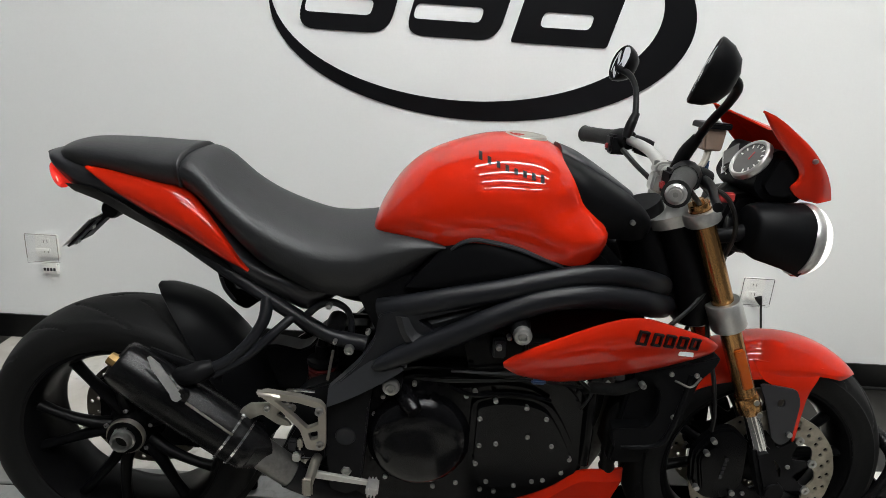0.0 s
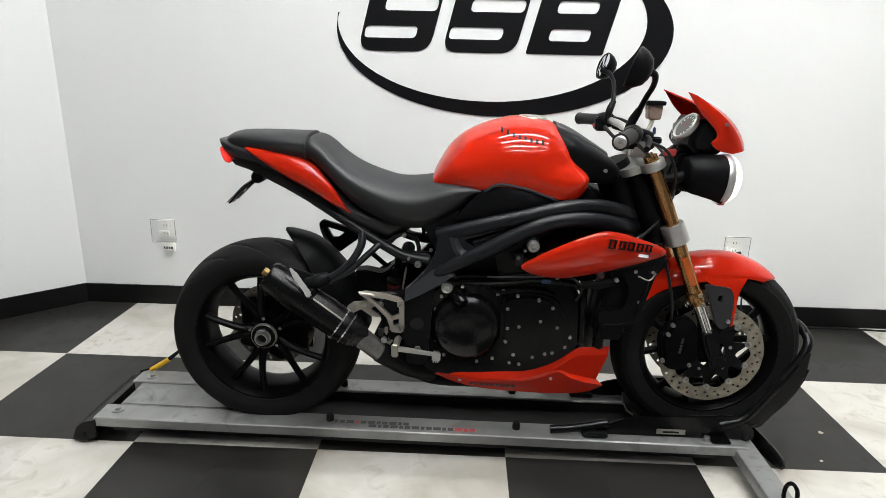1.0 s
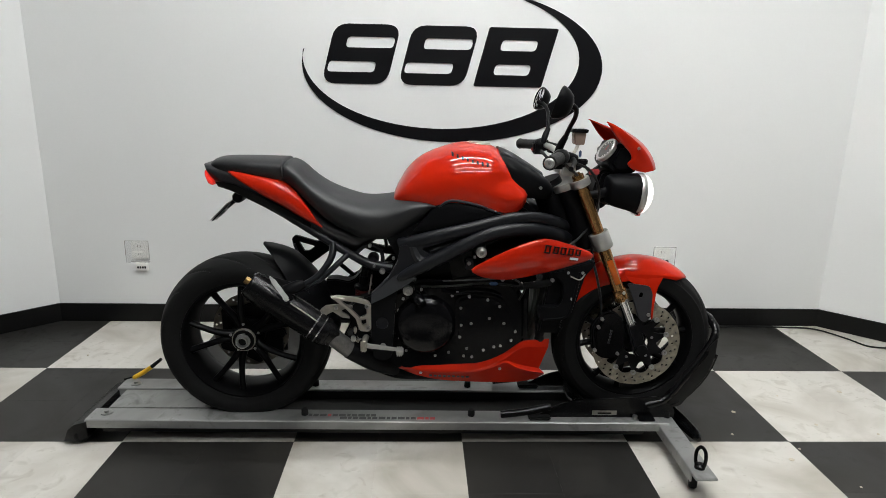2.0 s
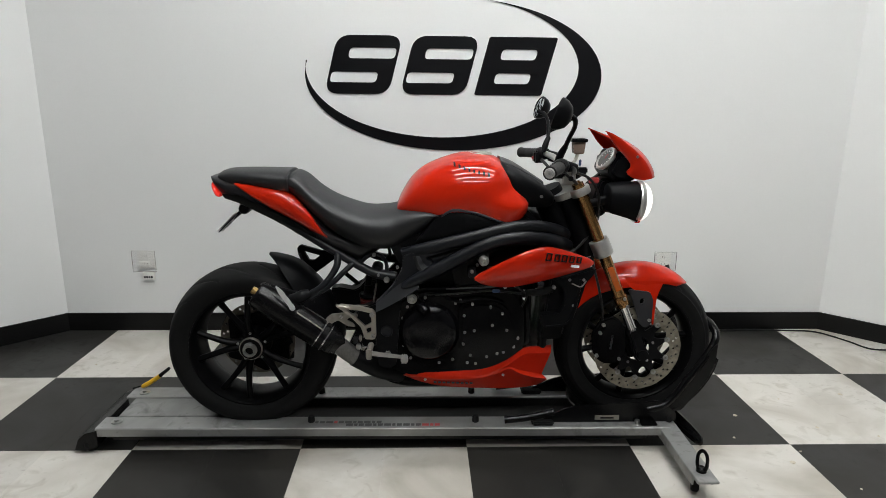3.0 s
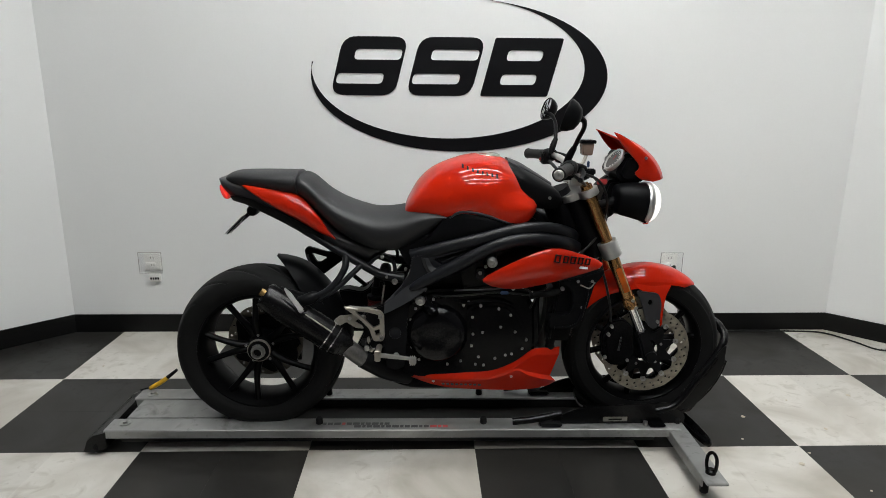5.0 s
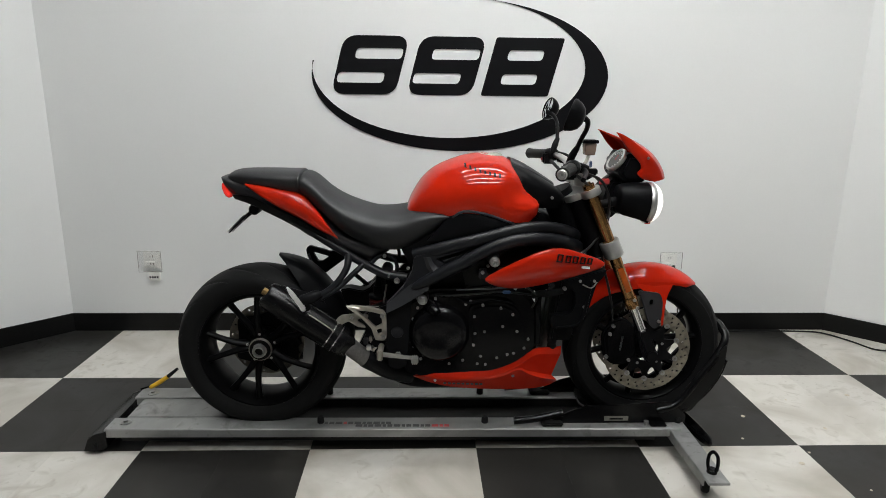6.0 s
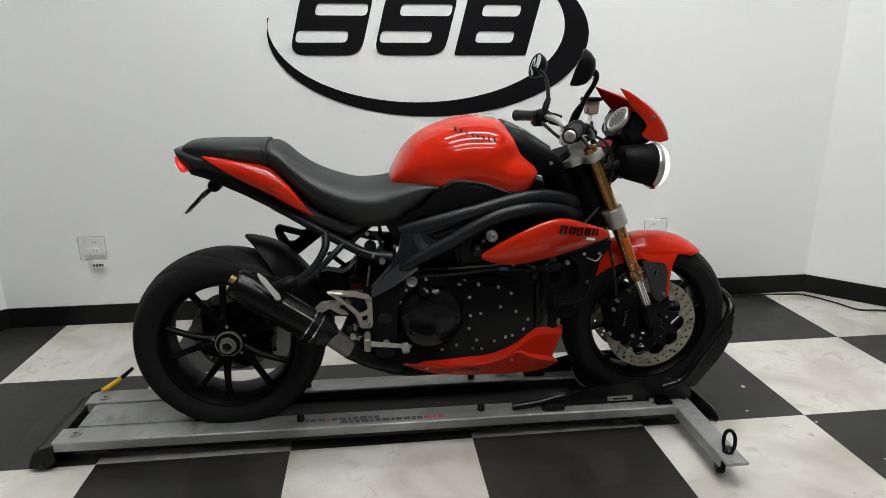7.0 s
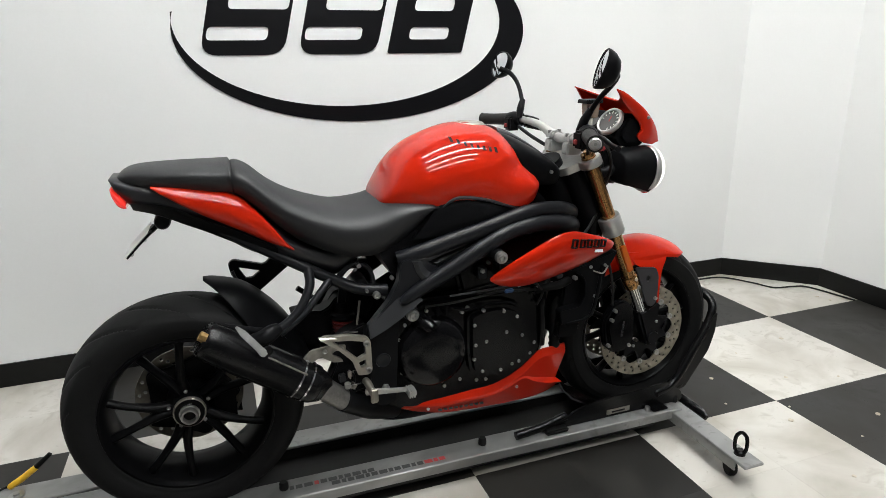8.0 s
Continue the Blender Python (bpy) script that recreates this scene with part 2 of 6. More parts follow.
def plate(loops, y0, y1, bevel=0.0, bm=None):
    """A plate between y0 and y1 with the outlines (x, z) given: the first is its rim, the others are holes."""
    made = bmesh.new()
    edges = []
    for lp in loops:
        vs = [made.verts.new((x, y0, z)) for x, z in lp]
        edges += [made.edges.new((vs[k - 1], vs[k])) for k in range(len(vs))]
    bmesh.ops.triangle_fill(made, edges=edges, use_beauty=True)
    bmesh.ops.dissolve_limit(made, angle_limit=0.01, verts=made.verts, edges=made.edges)
    ext = bmesh.ops.extrude_face_region(made, geom=list(made.faces))
    bmesh.ops.translate(made, verts=[g for g in ext["geom"] if isinstance(g, bmesh.types.BMVert)], vec=(0, y1 - y0, 0))
    bmesh.ops.recalc_face_normals(made, faces=made.faces)
    if bevel:
        rim = [e for e in made.edges if len(e.link_faces) == 2 and e.calc_face_angle(0) > radians(60)
               and abs(e.verts[0].co.y - e.verts[1].co.y) < 1e-6]
        bmesh.ops.bevel(made, geom=rim, offset=bevel, segments=2, affect="EDGES", clamp_overlap=True)
    if bm is None:
        return made
    me = bpy.data.meshes.new("scrap")
    made.to_mesh(me)
    made.free()
    bm.from_mesh(me)
    bpy.data.meshes.remove(me)
    return bm


def block(x0, y0, z0, x1, y1, z1, bevel=0.004, bm=None):
    made = bm or bmesh.new()
    got = bmesh.ops.create_cube(made, size=1.0)["verts"]
    for v in got:
        v.co = Vector((x0 + (v.co.x + 0.5) * (x1 - x0), y0 + (v.co.y + 0.5) * (y1 - y0), z0 + (v.co.z + 0.5) * (z1 - z0)))
    if bevel:
        es = list({e for v in got for e in v.link_edges})
        bmesh.ops.bevel(made, geom=es, offset=bevel, segments=2, affect="EDGES", clamp_overlap=True)
    return made


def hull(stations, n=7, around=28, power=2.4, tuck=0.12, low=0.42):
    """A body along x. Stations: x, top, bottom, half width, and maybe the share of the height at which it is widest.
    Round above, nearly upright below."""
    bm = bmesh.new()
    rings = []
    full = [s if len(s) == 5 else (*s, low) for s in stations]
    for x, top, bot, w, share in glide(full, n):
        mid = bot + (top - bot) * share
        ring = []
        for k in range(around + 1):
            t = math.pi * k / around
            c, s = math.cos(t), math.sin(t)
            ring.append((x, w * math.copysign(abs(c) ** (2 / power), c), mid + (top - mid) * abs(s) ** (2 / power)))
        down = 7
        side = [(1 - tuck * (k / down) ** 2, mid + (bot - mid) * k / down) for k in range(1, down + 1)]
        ring += [(x, -w * q, z) for q, z in side] + [(x, w * q, z) for q, z in side[::-1]]
        rings.append(ring)
    skin(bm, rings)
    return bm


def hull_y(stations, x, z, power, low):
    """The near side's y of such a body at x and z, above its widest line."""
    rows = np.array(glide([s if len(s) == 5 else (*s, low) for s in stations], 7))
    top, bot, w, share = (float(np.interp(x, rows[:, 0], rows[:, k])) for k in (1, 2, 3, 4))
    mid = bot + (top - bot) * share
    return -w if z <= mid else -w * max(0.0, 1 - ((z - mid) / (top - mid)) ** power) ** (1 / power)


def patch(surface, corners, lift=0.0008, n=5):
    """A thin printed mark that lies on surface(x, z) -> y; corners: four (x, z)."""
    bm = bmesh.new()
    (ax, az), (bx, bz), (cx, cz), (dx, dz) = corners
    rings = []
    for i in range(n + 1):
        u, front, back = i / n, [], []
        for j in range(n + 1):
            v = j / n
            x = (ax * (1 - u) + bx * u) * (1 - v) + (dx * (1 - u) + cx * u) * v
            z = (az * (1 - u) + bz * u) * (1 - v) + (dz * (1 - u) + cz * u) * v
            y = surface(x, z)
            front.append((x, y - lift, z))
            back.append((x, y + 0.002, z))
        rings.append(front + back[::-1])
    skin(bm, rings)
    return bm


def shell(stations, side=-1, n=6, across=10, thick=0.006, lean=0.6, bm=None):
    """A bulging panel. Stations: upper edge (x, y, z), lower edge (x, y, z), bulge. side -1 faces -y, 1 is its mirror twin."""
    bm = bm or bmesh.new()
    rows = glide([(*a, *b, g) for a, b, g in stations], n)
    rings = []
    for q in rows:
        a, b, g = np.array(q[:3]), np.array(q[3:6]), q[6]
        front, back = [], []
        for k in range(across + 1):
            v = k / across
            p = a * (1 - v) + b * v
            out = g * max(0.0, 4 * v * (1 - v)) ** lean
            front.append((p[0], side * (p[1] + out), p[2]))
            back.append((p[0], side * (p[1] + out * 0.6 - thick), p[2]))
        rings.append(front + back[::-1])
    skin(bm, rings)
    return bm


def sheet(lines, side=-1, n=4, thick=0.006, round_across=1):
    """A creased panel through long lines of equally many (x, y, z) points; side -1 faces -y, 1 is its mirror twin."""
    smooth = [glide(line, n) for line in lines]
    bm = bmesh.new()
    rings = []
    for row in zip(*smooth):
        row = glide(row, round_across) if round_across > 1 else row
        front = [(x, side * y, z) for x, y, z in row]
        back = [(x, side * (y - thick), z) for x, y, z in row]
        rings.append(front + back[::-1])
    skin(bm, rings)
    return bm


def cap_bolt(r, high=0.004):
    """A socket-head bolt that faces -y: a chamfered head with a hollow."""
    return lathe([(0.0, -high * 0.4), (r * 0.45, -high * 0.4), (r * 0.55, -high), (r * 0.85, -high), (r, -high * 0.6), (r, 0.006), (0.0, 0.006)], 14)


def moved(bm, by):
    bmesh.ops.translate(bm, verts=bm.verts, vec=by)
    return bm


def bar(a, b, r, seg=10, bm=None):
    return tube([a, b], r, seg, 1, bm=bm)


def joined(*makers):
    bm = bmesh.new()
    for make in makers:
        make(bm)
    return bm


def turned(axis):
    """A rotation that lays the y axis along the given direction."""
    return Vector((0, 1, 0)).rotation_difference(Vector(axis)).to_matrix().to_4x4()


# ---- the room ----
T = 0.61
CORNERS = [(-1.22, -7.32), (-1.22, 0.50), (-1.22, 0.86), (-0.87, 1.21), (3.30, 1.21), (3.66, 0.85), (3.66, -0.35), (3.66, -7.32)]
NAMES = ["wall_far_west", "wall_west", "wall_northwest", "wall_north", "wall_northeast", "wall_east", "wall_far_east", "wall_south"]
HIGH = 3.8


def offset_plan(points, d):
    """The closed plan moved outwards by d (inwards: minus), with mitred corners."""
    out = []
    for k in range(len(points)):
        p, a, b = Vector(points[k]), Vector(points[k - 1]), Vector(points[(k + 1) % len(points)])
        n1, n2 = (p - a).normalized(), (b - p).normalized()
        n1, n2 = Vector((-n1.y, n1.x)), Vector((-n2.y, n2.x))
        m = (n1 + n2) / (1 + n1.dot(n2))
        out.append(p + m * d)
    return out


def ring_walls(inner, outer, z0, z1, names, mat, top_bevel=0.0):
    made = []
    for k, name in enumerate(names):
        j = (k + 1) % len(inner)
        bm = bmesh.new()
        low = [bm.verts.new((*inner[k], z0)), bm.verts.new((*inner[j], z0)), bm.verts.new((*outer[j], z0)), bm.verts.new((*outer[k], z0))]
        high = [bm.verts.new((v.co.x, v.co.y, z1)) for v in low]
        bm.faces.new(low[::-1])
        bm.faces.new(high)
        for i in range(4):
            bm.faces.new((low[i], low[(i + 1) % 4], high[(i + 1) % 4], high[i]))
        made.append(part(name, bm, mat))
    return made


plan = [Vector(p) for p in CORNERS]
walls = ring_walls(plan, offset_plan(plan, 0.12), 0, HIGH, NAMES, WALL)
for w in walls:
    # the far three are out of view, added dark to return little light
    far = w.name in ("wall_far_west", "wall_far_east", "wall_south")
    tagged(w, "unseen dark grey wall added to cut frontal light" if far else "smooth white-painted stage wall above a black base strip", "wall", kind="structure")
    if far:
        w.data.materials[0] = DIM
bases = ring_walls(offset_plan(plan, -0.009), offset_plan(plan, -0.0005), 0.001, 0.100, ["baseboard"] * 8, BASE)
for b in bases:
    tagged(b, "glossy black vinyl base strip along the wall", "baseboard", kind="structure")
tagged(part("ceiling", block(-1.34, -7.44, HIGH, 3.78, 1.33, HIGH + 0.1, 0), CEIL), "plain dark ceiling over the stage", "ceiling", kind="structure")
floor = tagged(part("floor", block(-1.34, -7.44, -0.12, 3.78, 1.33, -0.004, 0), GROUT), "black and white checkerboard vinyl tile floor", "floor", kind="structure")


def lamp_strip(at):
    lamp = thing("ceiling_light", "white wraparound fluorescent ceiling light", "light", at, "ceiling lights")
    part("housing", block(-0.62, -0.10, 0.042, 0.62, 0.10, 0.07, 0.006), HOUSING, lamp)
    part("lit_diffuser", tube([(-0.60, 0, 0.030), (-0.59, 0, 0.026), (0.59, 0, 0.026), (0.60, 0, 0.030)], [0.020, 0.030, 0.030, 0.020], 20, 1, 2.2), TUBE, lamp, "glowing white diffuser")
    return lamp


first_lamp = lamp_strip(pose(0.86, 0.10, HIGH - 0.07))
for x, y in ((2.00, 0.10), (0.86, -0.85), (2.00, -0.85), (0.86, -1.80), (2.00, -1.80), (0.86, -2.9), (2.00, -2.9)):
    copy_thing(first_lamp, pose(x, y, HIGH - 0.07))


# ---- emblem on the wall ----
def emblem():
    sign = thing("wall_emblem", "large black vinyl emblem with oval swoosh on white wall", "wall decal", pose(0, 1.206, 0))
    rim = [(1.215 + 0.752 * math.cos(a), 1.363 + 0.373 * math.sin(a)) for a in (math.radians(169 + 268 * k / 80) for k in range(81))]
    rim += [(1.157 + 0.690 * math.cos(a), 1.402 + 0.345 * math.sin(a)) for a in (math.radians(437 - 262 * k / 80) for k in range(81))]
    part("swoosh", plate([rim], 0.0, 0.003), DECAL, sign)
    for x, wide, round_left in ((0.556, 0.325, 0.07), (0.938, 0.330, 0.07), (1.316, 0.345, 0.012)):
        z0, z1, lean = 1.271, 1.556, 0.26

        def at(u, v, x=x, wide=wide, z0=z0, z1=z1, lean=lean):
            return (x + u * wide + lean * v * (z1 - z0), z0 + v * (z1 - z0))
        body = outline([at(0, 0), at(1, 0), at(1, 1), at(0, 1)], round_left, 6)
        ends = ((0.04, 0.76), (0.24, 0.96)) if round_left > 0.05 else ((0.24, 0.76), (0.24, 0.76))
        slots = [outline([at(a, v), at(b, v), at(b, v + 0.18), at(a, v + 0.18)], 0.02, 4) for v, (a, b) in zip((0.2, 0.61), ends)]
        part("emblem_block", plate([body] + slots, 0.0, 0.003), DECAL, sign)
    return sign


emblem()


# ---- wall outlets ----
def outlet(x, plugged):
    box = thing("wall_outlet", "white wall outlet with clear cover" + (" and black plug" if plugged else " above white jack plate"),
                "outlet", pose(x, 1.2, 0.40))
    part("cover_plate", block(-0.044, -0.008, -0.044, 0.044, 0.009, 0.05, 0.004), WHITE, box)
    for z in (-0.018, 0.022):
        part("socket", plate([outline([(-0.016, z - 0.013), (0.016, z - 0.013), (0.016, z + 0.013), (-0.016, z + 0.013)], 0.007)], -0.0105, -0.006), WHITE, box)
        for sx in (-0.007, 0.007):
            part("slot", block(sx - 0.001, -0.0112, z - 0.004, sx + 0.001, -0.009, z + 0.006, 0), INK, box)
    shellb = block(-0.060, -0.040, -0.058, 0.060, -0.038, 0.058, 0.0008)
    cover = part("clear_cover", shellb, CLEAR, box, "clear plastic cover")
    cover.visible_shadow = False
    part("cover_edge", joined(lambda bm: bar((-0.060, -0.036, 0.058), (0.060, -0.036, 0.058), 0.0012, 6, bm),
                              lambda bm: bar((0.060, -0.036, 0.058), (0.060, -0.036, -0.045), 0.0012, 6, bm),
                              lambda bm: bar((-0.060, -0.036, -0.04), (-0.060, -0.036, 0.058), 0.0012, 6, bm),
                              lambda bm: bar((-0.045, -0.02, -0.058), (0.055, -0.02, -0.058), 0.0012, 6, bm)), GREY_PLASTIC if plugged else ALU, box)
    if plugged:
        part("plug", tube([(0.012, -0.03, -0.018), (0.015, -0.034, -0.026), (0.03, -0.03, -0.052)], [0.014, 0.013, 0.006], 10), CORD, box)
    else:
        part("jack_plate", block(-0.026, -0.010, -0.112, 0.034, 0.009, -0.064, 0.004), WHITE, box)
        for k in range(4):
            part("jack", block(-0.020 + k * 0.0125, -0.0125, -0.098, -0.011 + k * 0.0125, -0.008, -0.086, 0.001), GREY_PLASTIC, box)
        part("latch", block(-0.02, -0.046, -0.004, 0.03, -0.039, 0.005, 0.002), WHITE, box)
    return box


outlet(-0.414, False)
outlet(2.372, True)
cord_points = [(2.40, 1.165, 0.35), (2.43, 1.17, 0.22), (2.46, 1.17, 0.06), (2.6, 1.16, 0.006), (2.85, 1.175, 0.006), (3.09, 1.165, 0.006), (3.25, 1.14, 0.006), (3.34, 1.01, 0.006),
               (3.39, 0.90, 0.006), (3.50, 0.875, 0.006), (3.57, 0.83, 0.006), (3.62, 0.6, 0.006)]
tagged(part("power_cord", tube(cord_points, 0.0045, 8, 8), CORD), "thin black power cord lying along the wall", "cord")


# ---- the dolly under the motorcycle ----
def dolly():
    base = thing("motorcycle_dolly", "low grey steel motorcycle dolly on casters with two rails", "dolly", pose(0.9, 0.135, 0, 0, 0, -0.6))
    # front rail: flat top with a turned-down lip
    def rail(y0, y1, lip):
        sect = [(y0, 0.066), (y0, 0.094), (y0 + 0.003, 0.097), (y1 - 0.003, 0.097), (y1, 0.094), (y1, 0.060), (y1 - 0.004, 0.060), (y1 - 0.004, 0.090), (y0 + 0.004, 0.090), (y0 + 0.004, 0.066)]
        bm = bmesh.new()
        skin(bm, [[(x, y, z) for y, z in sect] for x in (-1.01, 1.066)])
        return bm
    part("rail", rail(-0.165, -0.078, -1), RAIL, base, "scuffed grey steel rail")
    part("rail", rail(0.078, 0.165, 1), RAIL, base, "scuffed grey steel rail")
    trough = [(-0.078, 0.090), (-0.070, 0.062), (0.070, 0.062), (0.078, 0.090), (0.078, 0.084), (0.073, 0.056), (-0.073, 0.056), (-0.078, 0.084)]
    bm = bmesh.new()
    skin(bm, [[(x, y, z) for y, z in trough] for x in (-0.95, 0.99)])
    part("deck", bm, DECK, base, "dark dull steel wheel trough")
    part("under_beam", joined(lambda b: block(-0.96, -0.150, 0.042, 0.98, -0.120, 0.088, 0.004, b), lambda b: block(-0.96, 0.120, 0.042, 0.98, 0.150, 0.088, 0.004, b)), BASE, base, "black steel beam under the rails")
    part("ramp_plate", block(-0.972, -0.0715, 0.078, -0.605, 0.0715, 0.0955, 0.003), RAIL, base)
    # end bars and legs
    wedge = bmesh.new()
    skin(wedge, [[(-1.086 + lean, y, 0.016), (-1.070 + lean, y, 0.058), (-1.045 + lean, y, 0.080), (-1.004, y, 0.0905), (-1.004, y, 0.030), (-1.05 + lean, y, 0.012)] for y, lean in ((-0.170, 0.0), (-0.150, -0.006), (0.150, -0.006), (0.170, 0.0))])
    part("end_bar", wedge, CHOCK, base, "black sloping end bar")
    for y in (-0.115, 0.115):
        part("washer", lathe([(0.0, 0), (0.02, 0), (0.02, 0.004), (0.008, 0.004), (0.008, 0.010), (0.0, 0.010)], 16, pose(-0.955, y, 0.097, 90)), BOLT, base)
        for x in (-0.25, 0.352, 1.07 if y < 0 else 0.93):
            part("rubber_stop", lathe([(0.0, 0.0), (0.012, 0.0), (0.013, 0.004), (0.012, 0.02), (0.009, 0.024), (0.0, 0.024)], 16, pose(x, y, 0.096, 90)), RUBBER, base, "black rubber stop")
    for y, sg in ((-0.115, -1), (0.115, 1)):
        ye = y + sg * 0.33
        near, far = sorted((y - sg * 0.05, y + sg * 0.37))
        part("leg", block(1.026, near, 0.080, 1.096, far, 0.0895, 0.002), RAIL, base, "flat grey steel outrigger leg")
        part("leg_side", joined(lambda b: block(1.026, min(y, ye), 0.052, 1.032, max(y, ye), 0.0815, 0.001, b),
                                lambda b: block(1.090, min(y, ye), 0.052, 1.096, max(y, ye), 0.0815, 0.001, b)), RAIL, base)
        part("bolt", lathe([(0.0, 0.0), (0.014, 0.0), (0.014, 0.016), (0.010, 0.019), (0.0, 0.019)], 8, pose(1.045, y + 0.015, 0.0965, 90)), BLACK, base)
        ring_pts = [(0.0, 0.0), (-0.012, 0.015), (-0.012, 0.055), (0.0, 0.072), (0.012, 0.055), (0.012, 0.015), (0.0, 0.0)]
        part("tie_loop", tube([(1.062 + px * 0.75, ye + 0.02 - px, 0.090 + pz) for px, pz in ring_pts], 0.0058, 8, 5), CHOCK, base, "black steel tie-down loop")
        part("loop_lug", lathe([(0.0, 0.0), (0.017, 0.0), (0.016, 0.010), (0.010, 0.016), (0.0, 0.016)], 16, pose(1.062, ye + 0.02, 0.0890, 90)), CHOCK, base)
        wheel = part("caster", lathe([(0.0, -0.012), (0.026, -0.012), (0.030, -0.006), (0.030, 0.006), (0.026, 0.012), (0.0, 0.012)], 24, pose(1.058, ye - sg * 0.045, 0.032, 0, 0, 70)), RUBBER, base, "black caster wheel")
        part("fork", joined(lambda b: block(1.03, ye - sg * 0.045 - 0.03, 0.076, 1.09, ye - sg * 0.045 + 0.03, 0.0805, 0.002, b),
                            lambda b: block(1.045, ye - sg * 0.045 + 0.014, 0.03, 1.073, ye - sg * 0.045 + 0.018, 0.078, 0.001, b)), BLACK, wheel)
        wheel = part("caster", lathe([(0.0, -0.012), (0.026, -0.012), (0.030, -0.006), (0.030, 0.006), (0.026, 0.012), (0.0, 0.012)], 24, pose(-1.035, y + sg * 0.03, 0.032, 0, 0, 60)), RUBBER, base, "black caster wheel")
    part("swing_bar", tube([(1.06, 0.06, 0.085), (1.13, 0.0, 0.06), (1.18, -0.12, 0.032), (1.185, -0.155, 0.026)], [0.026, 0.028, 0.022, 0.010], 10, 5, 0.6), CHOCK, base, "black swing-out bar")
    # printed marks on the front rail
    x = -0.235
    for k in range(26):
        wide = 0.012 + 0.006 * ((k * 7) % 3)
        row = 0 if k < 11 else 1
        if k == 11:
            x = -0.12
        mat = REDBAR if k in (3, 23, 24, 25) else GREYBAR
        part("printed_bar", block(x, -0.128 - row * 0.019, 0.0965, x + wide, -0.112 - row * 0.019, 0.0976, 0), mat, base)
        x += wide + 0.005
    return base


dolly()


def chock():
    """The cradle that holds the front wheel."""
    c = thing("wheel_chock", "glossy black tubular front wheel chock bolted to the dolly", "wheel chock", pose(0.435, 0.13, 0))
    for s in (-1, 1):
        part("side_plate", plate([outline([(1.04, 0.100), (1.14, 0.152), (1.20, 0.166), (1.50, 0.182), (1.56, 0.13), (1.56, 0.098), (1.10, 0.098)], 0.02, 4)], s * 0.125 - 0.004, s * 0.125 + 0.004, 0.002), CHOCK, c)
        part("handle_tube", tube([(0.92, s * 0.135, 0.113), (1.0, s * 0.135, 0.122), (1.07, s * 0.131, 0.135), (1.10, s * 0.129, 0.140)], 0.0135, 14, 5), CHOCK, c)
        part("upper_tube", tube([(1.45, s * 0.125, 0.145), (1.525, s * 0.12, 0.170), (1.60, s * 0.11, 0.265), (1.672, s * 0.095, 0.36), (1.700, s * 0.075, 0.415), (1.70, s * 0.03, 0.440), (1.70, 0.0, 0.445)], 0.0142, 14, 6), CHOCK, c)
        part("brace", tube([(1.47, s * 0.11, 0.115), (1.57, s * 0.105, 0.145), (1.665, s * 0.10, 0.265), (1.688, s * 0.095, 0.33), (1.685, s * 0.09, 0.385)], 0.011, 10, 6, 0.6), CHOCK, c)
        part("web", plate([outline([(1.42, 0.105), (1.585, 0.135), (1.672, 0.262), (1.692, 0.33), (1.694, 0.40), (1.680, 0.385), (1.60, 0.265), (1.525, 0.170), (1.44, 0.15)], 0.01, 3)], s * 0.108 - 0.003, s * 0.108 + 0.003, 0.001), BASE, c)
        part("foot", block(1.42, s * 0.125 - 0.035, 0.0975, 1.48, s * 0.125 + 0.02, 0.106, 0.003), CHOCK, c)
        part("rubber_foot", block(1.02, s * 0.125 - 0.03, 0.097, 1.10, s * 0.125 + 0.022, 0.112, 0.005), RUBBER, c)
        part("bolt", lathe([(0.0, 0.0), (0.009, 0.0), (0.009, 0.014), (0.0, 0.016)], 12, pose(1.41, s * 0.14, 0.0975, 90)), BOLT, c)
    pan = [((1.40 + 0.32 * math.sin(a), 0.375 - 0.305 * math.cos(a)), a) for a in (math.radians(d) for d in range(-40, 81, 8))]
    bm = bmesh.new()
    rings = []
    for (x, z), a in pan:
        nx, nz = math.sin(a), -math.cos(a)
        rings.append([(x, -0.075, z - 0.0 + 0.0), (x + nx * 0.012, -0.03, z + nz * 0.012), (x + nx * 0.012, 0.03, z + nz * 0.012), (x, 0.075, z),
                      (x + nx * 0.006, 0.075, z + nz * 0.006), (x + nx * 0.018, 0.03, z + nz * 0.018), (x + nx * 0.018, -0.03, z + nz * 0.018), (x + nx * 0.006, -0.075, z + nz * 0.006)])
    skin(bm, rings)
    part("cradle", bm, CHOCK, c)
    tagpl = part("printed_plate", block(1.255, -0.1305, 0.108, 1.345, -0.129, 0.126, 0.0005), ALU, c, "small grey printed plate")
    part("printed_bar", block(1.275, -0.1312, 0.113, 1.325, -0.1303, 0.119, 0), INK, tagpl)
    return c


chock()


def tool():
    t = thing("bar_handle", "yellow and black handled tool resting on the dolly rail", "tool", pose(0, 0.30, 0.0))
    part("grip", tube([(-0.082, 0.0, 0.104), (-0.075, 0.0, 0.107), (-0.045, 0.0, 0.124), (-0.010, 0.0, 0.148), (-0.004, 0.0, 0.152)], [0.006, 0.0085, 0.0095, 0.0085, 0.006], 12), YELLOW, t)
    part("tip", tube([(-0.005, 0.0, 0.152), (0.035, 0.0, 0.185)], [0.008, 0.006], 10, 1), RUBBER, t)
    part("hook", tube([(-0.08, 0.0, 0.108), (-0.10, 0.0, 0.102), (-0.115, -0.01, 0.1005)], 0.0035, 8), CHOCK, t)


tool()


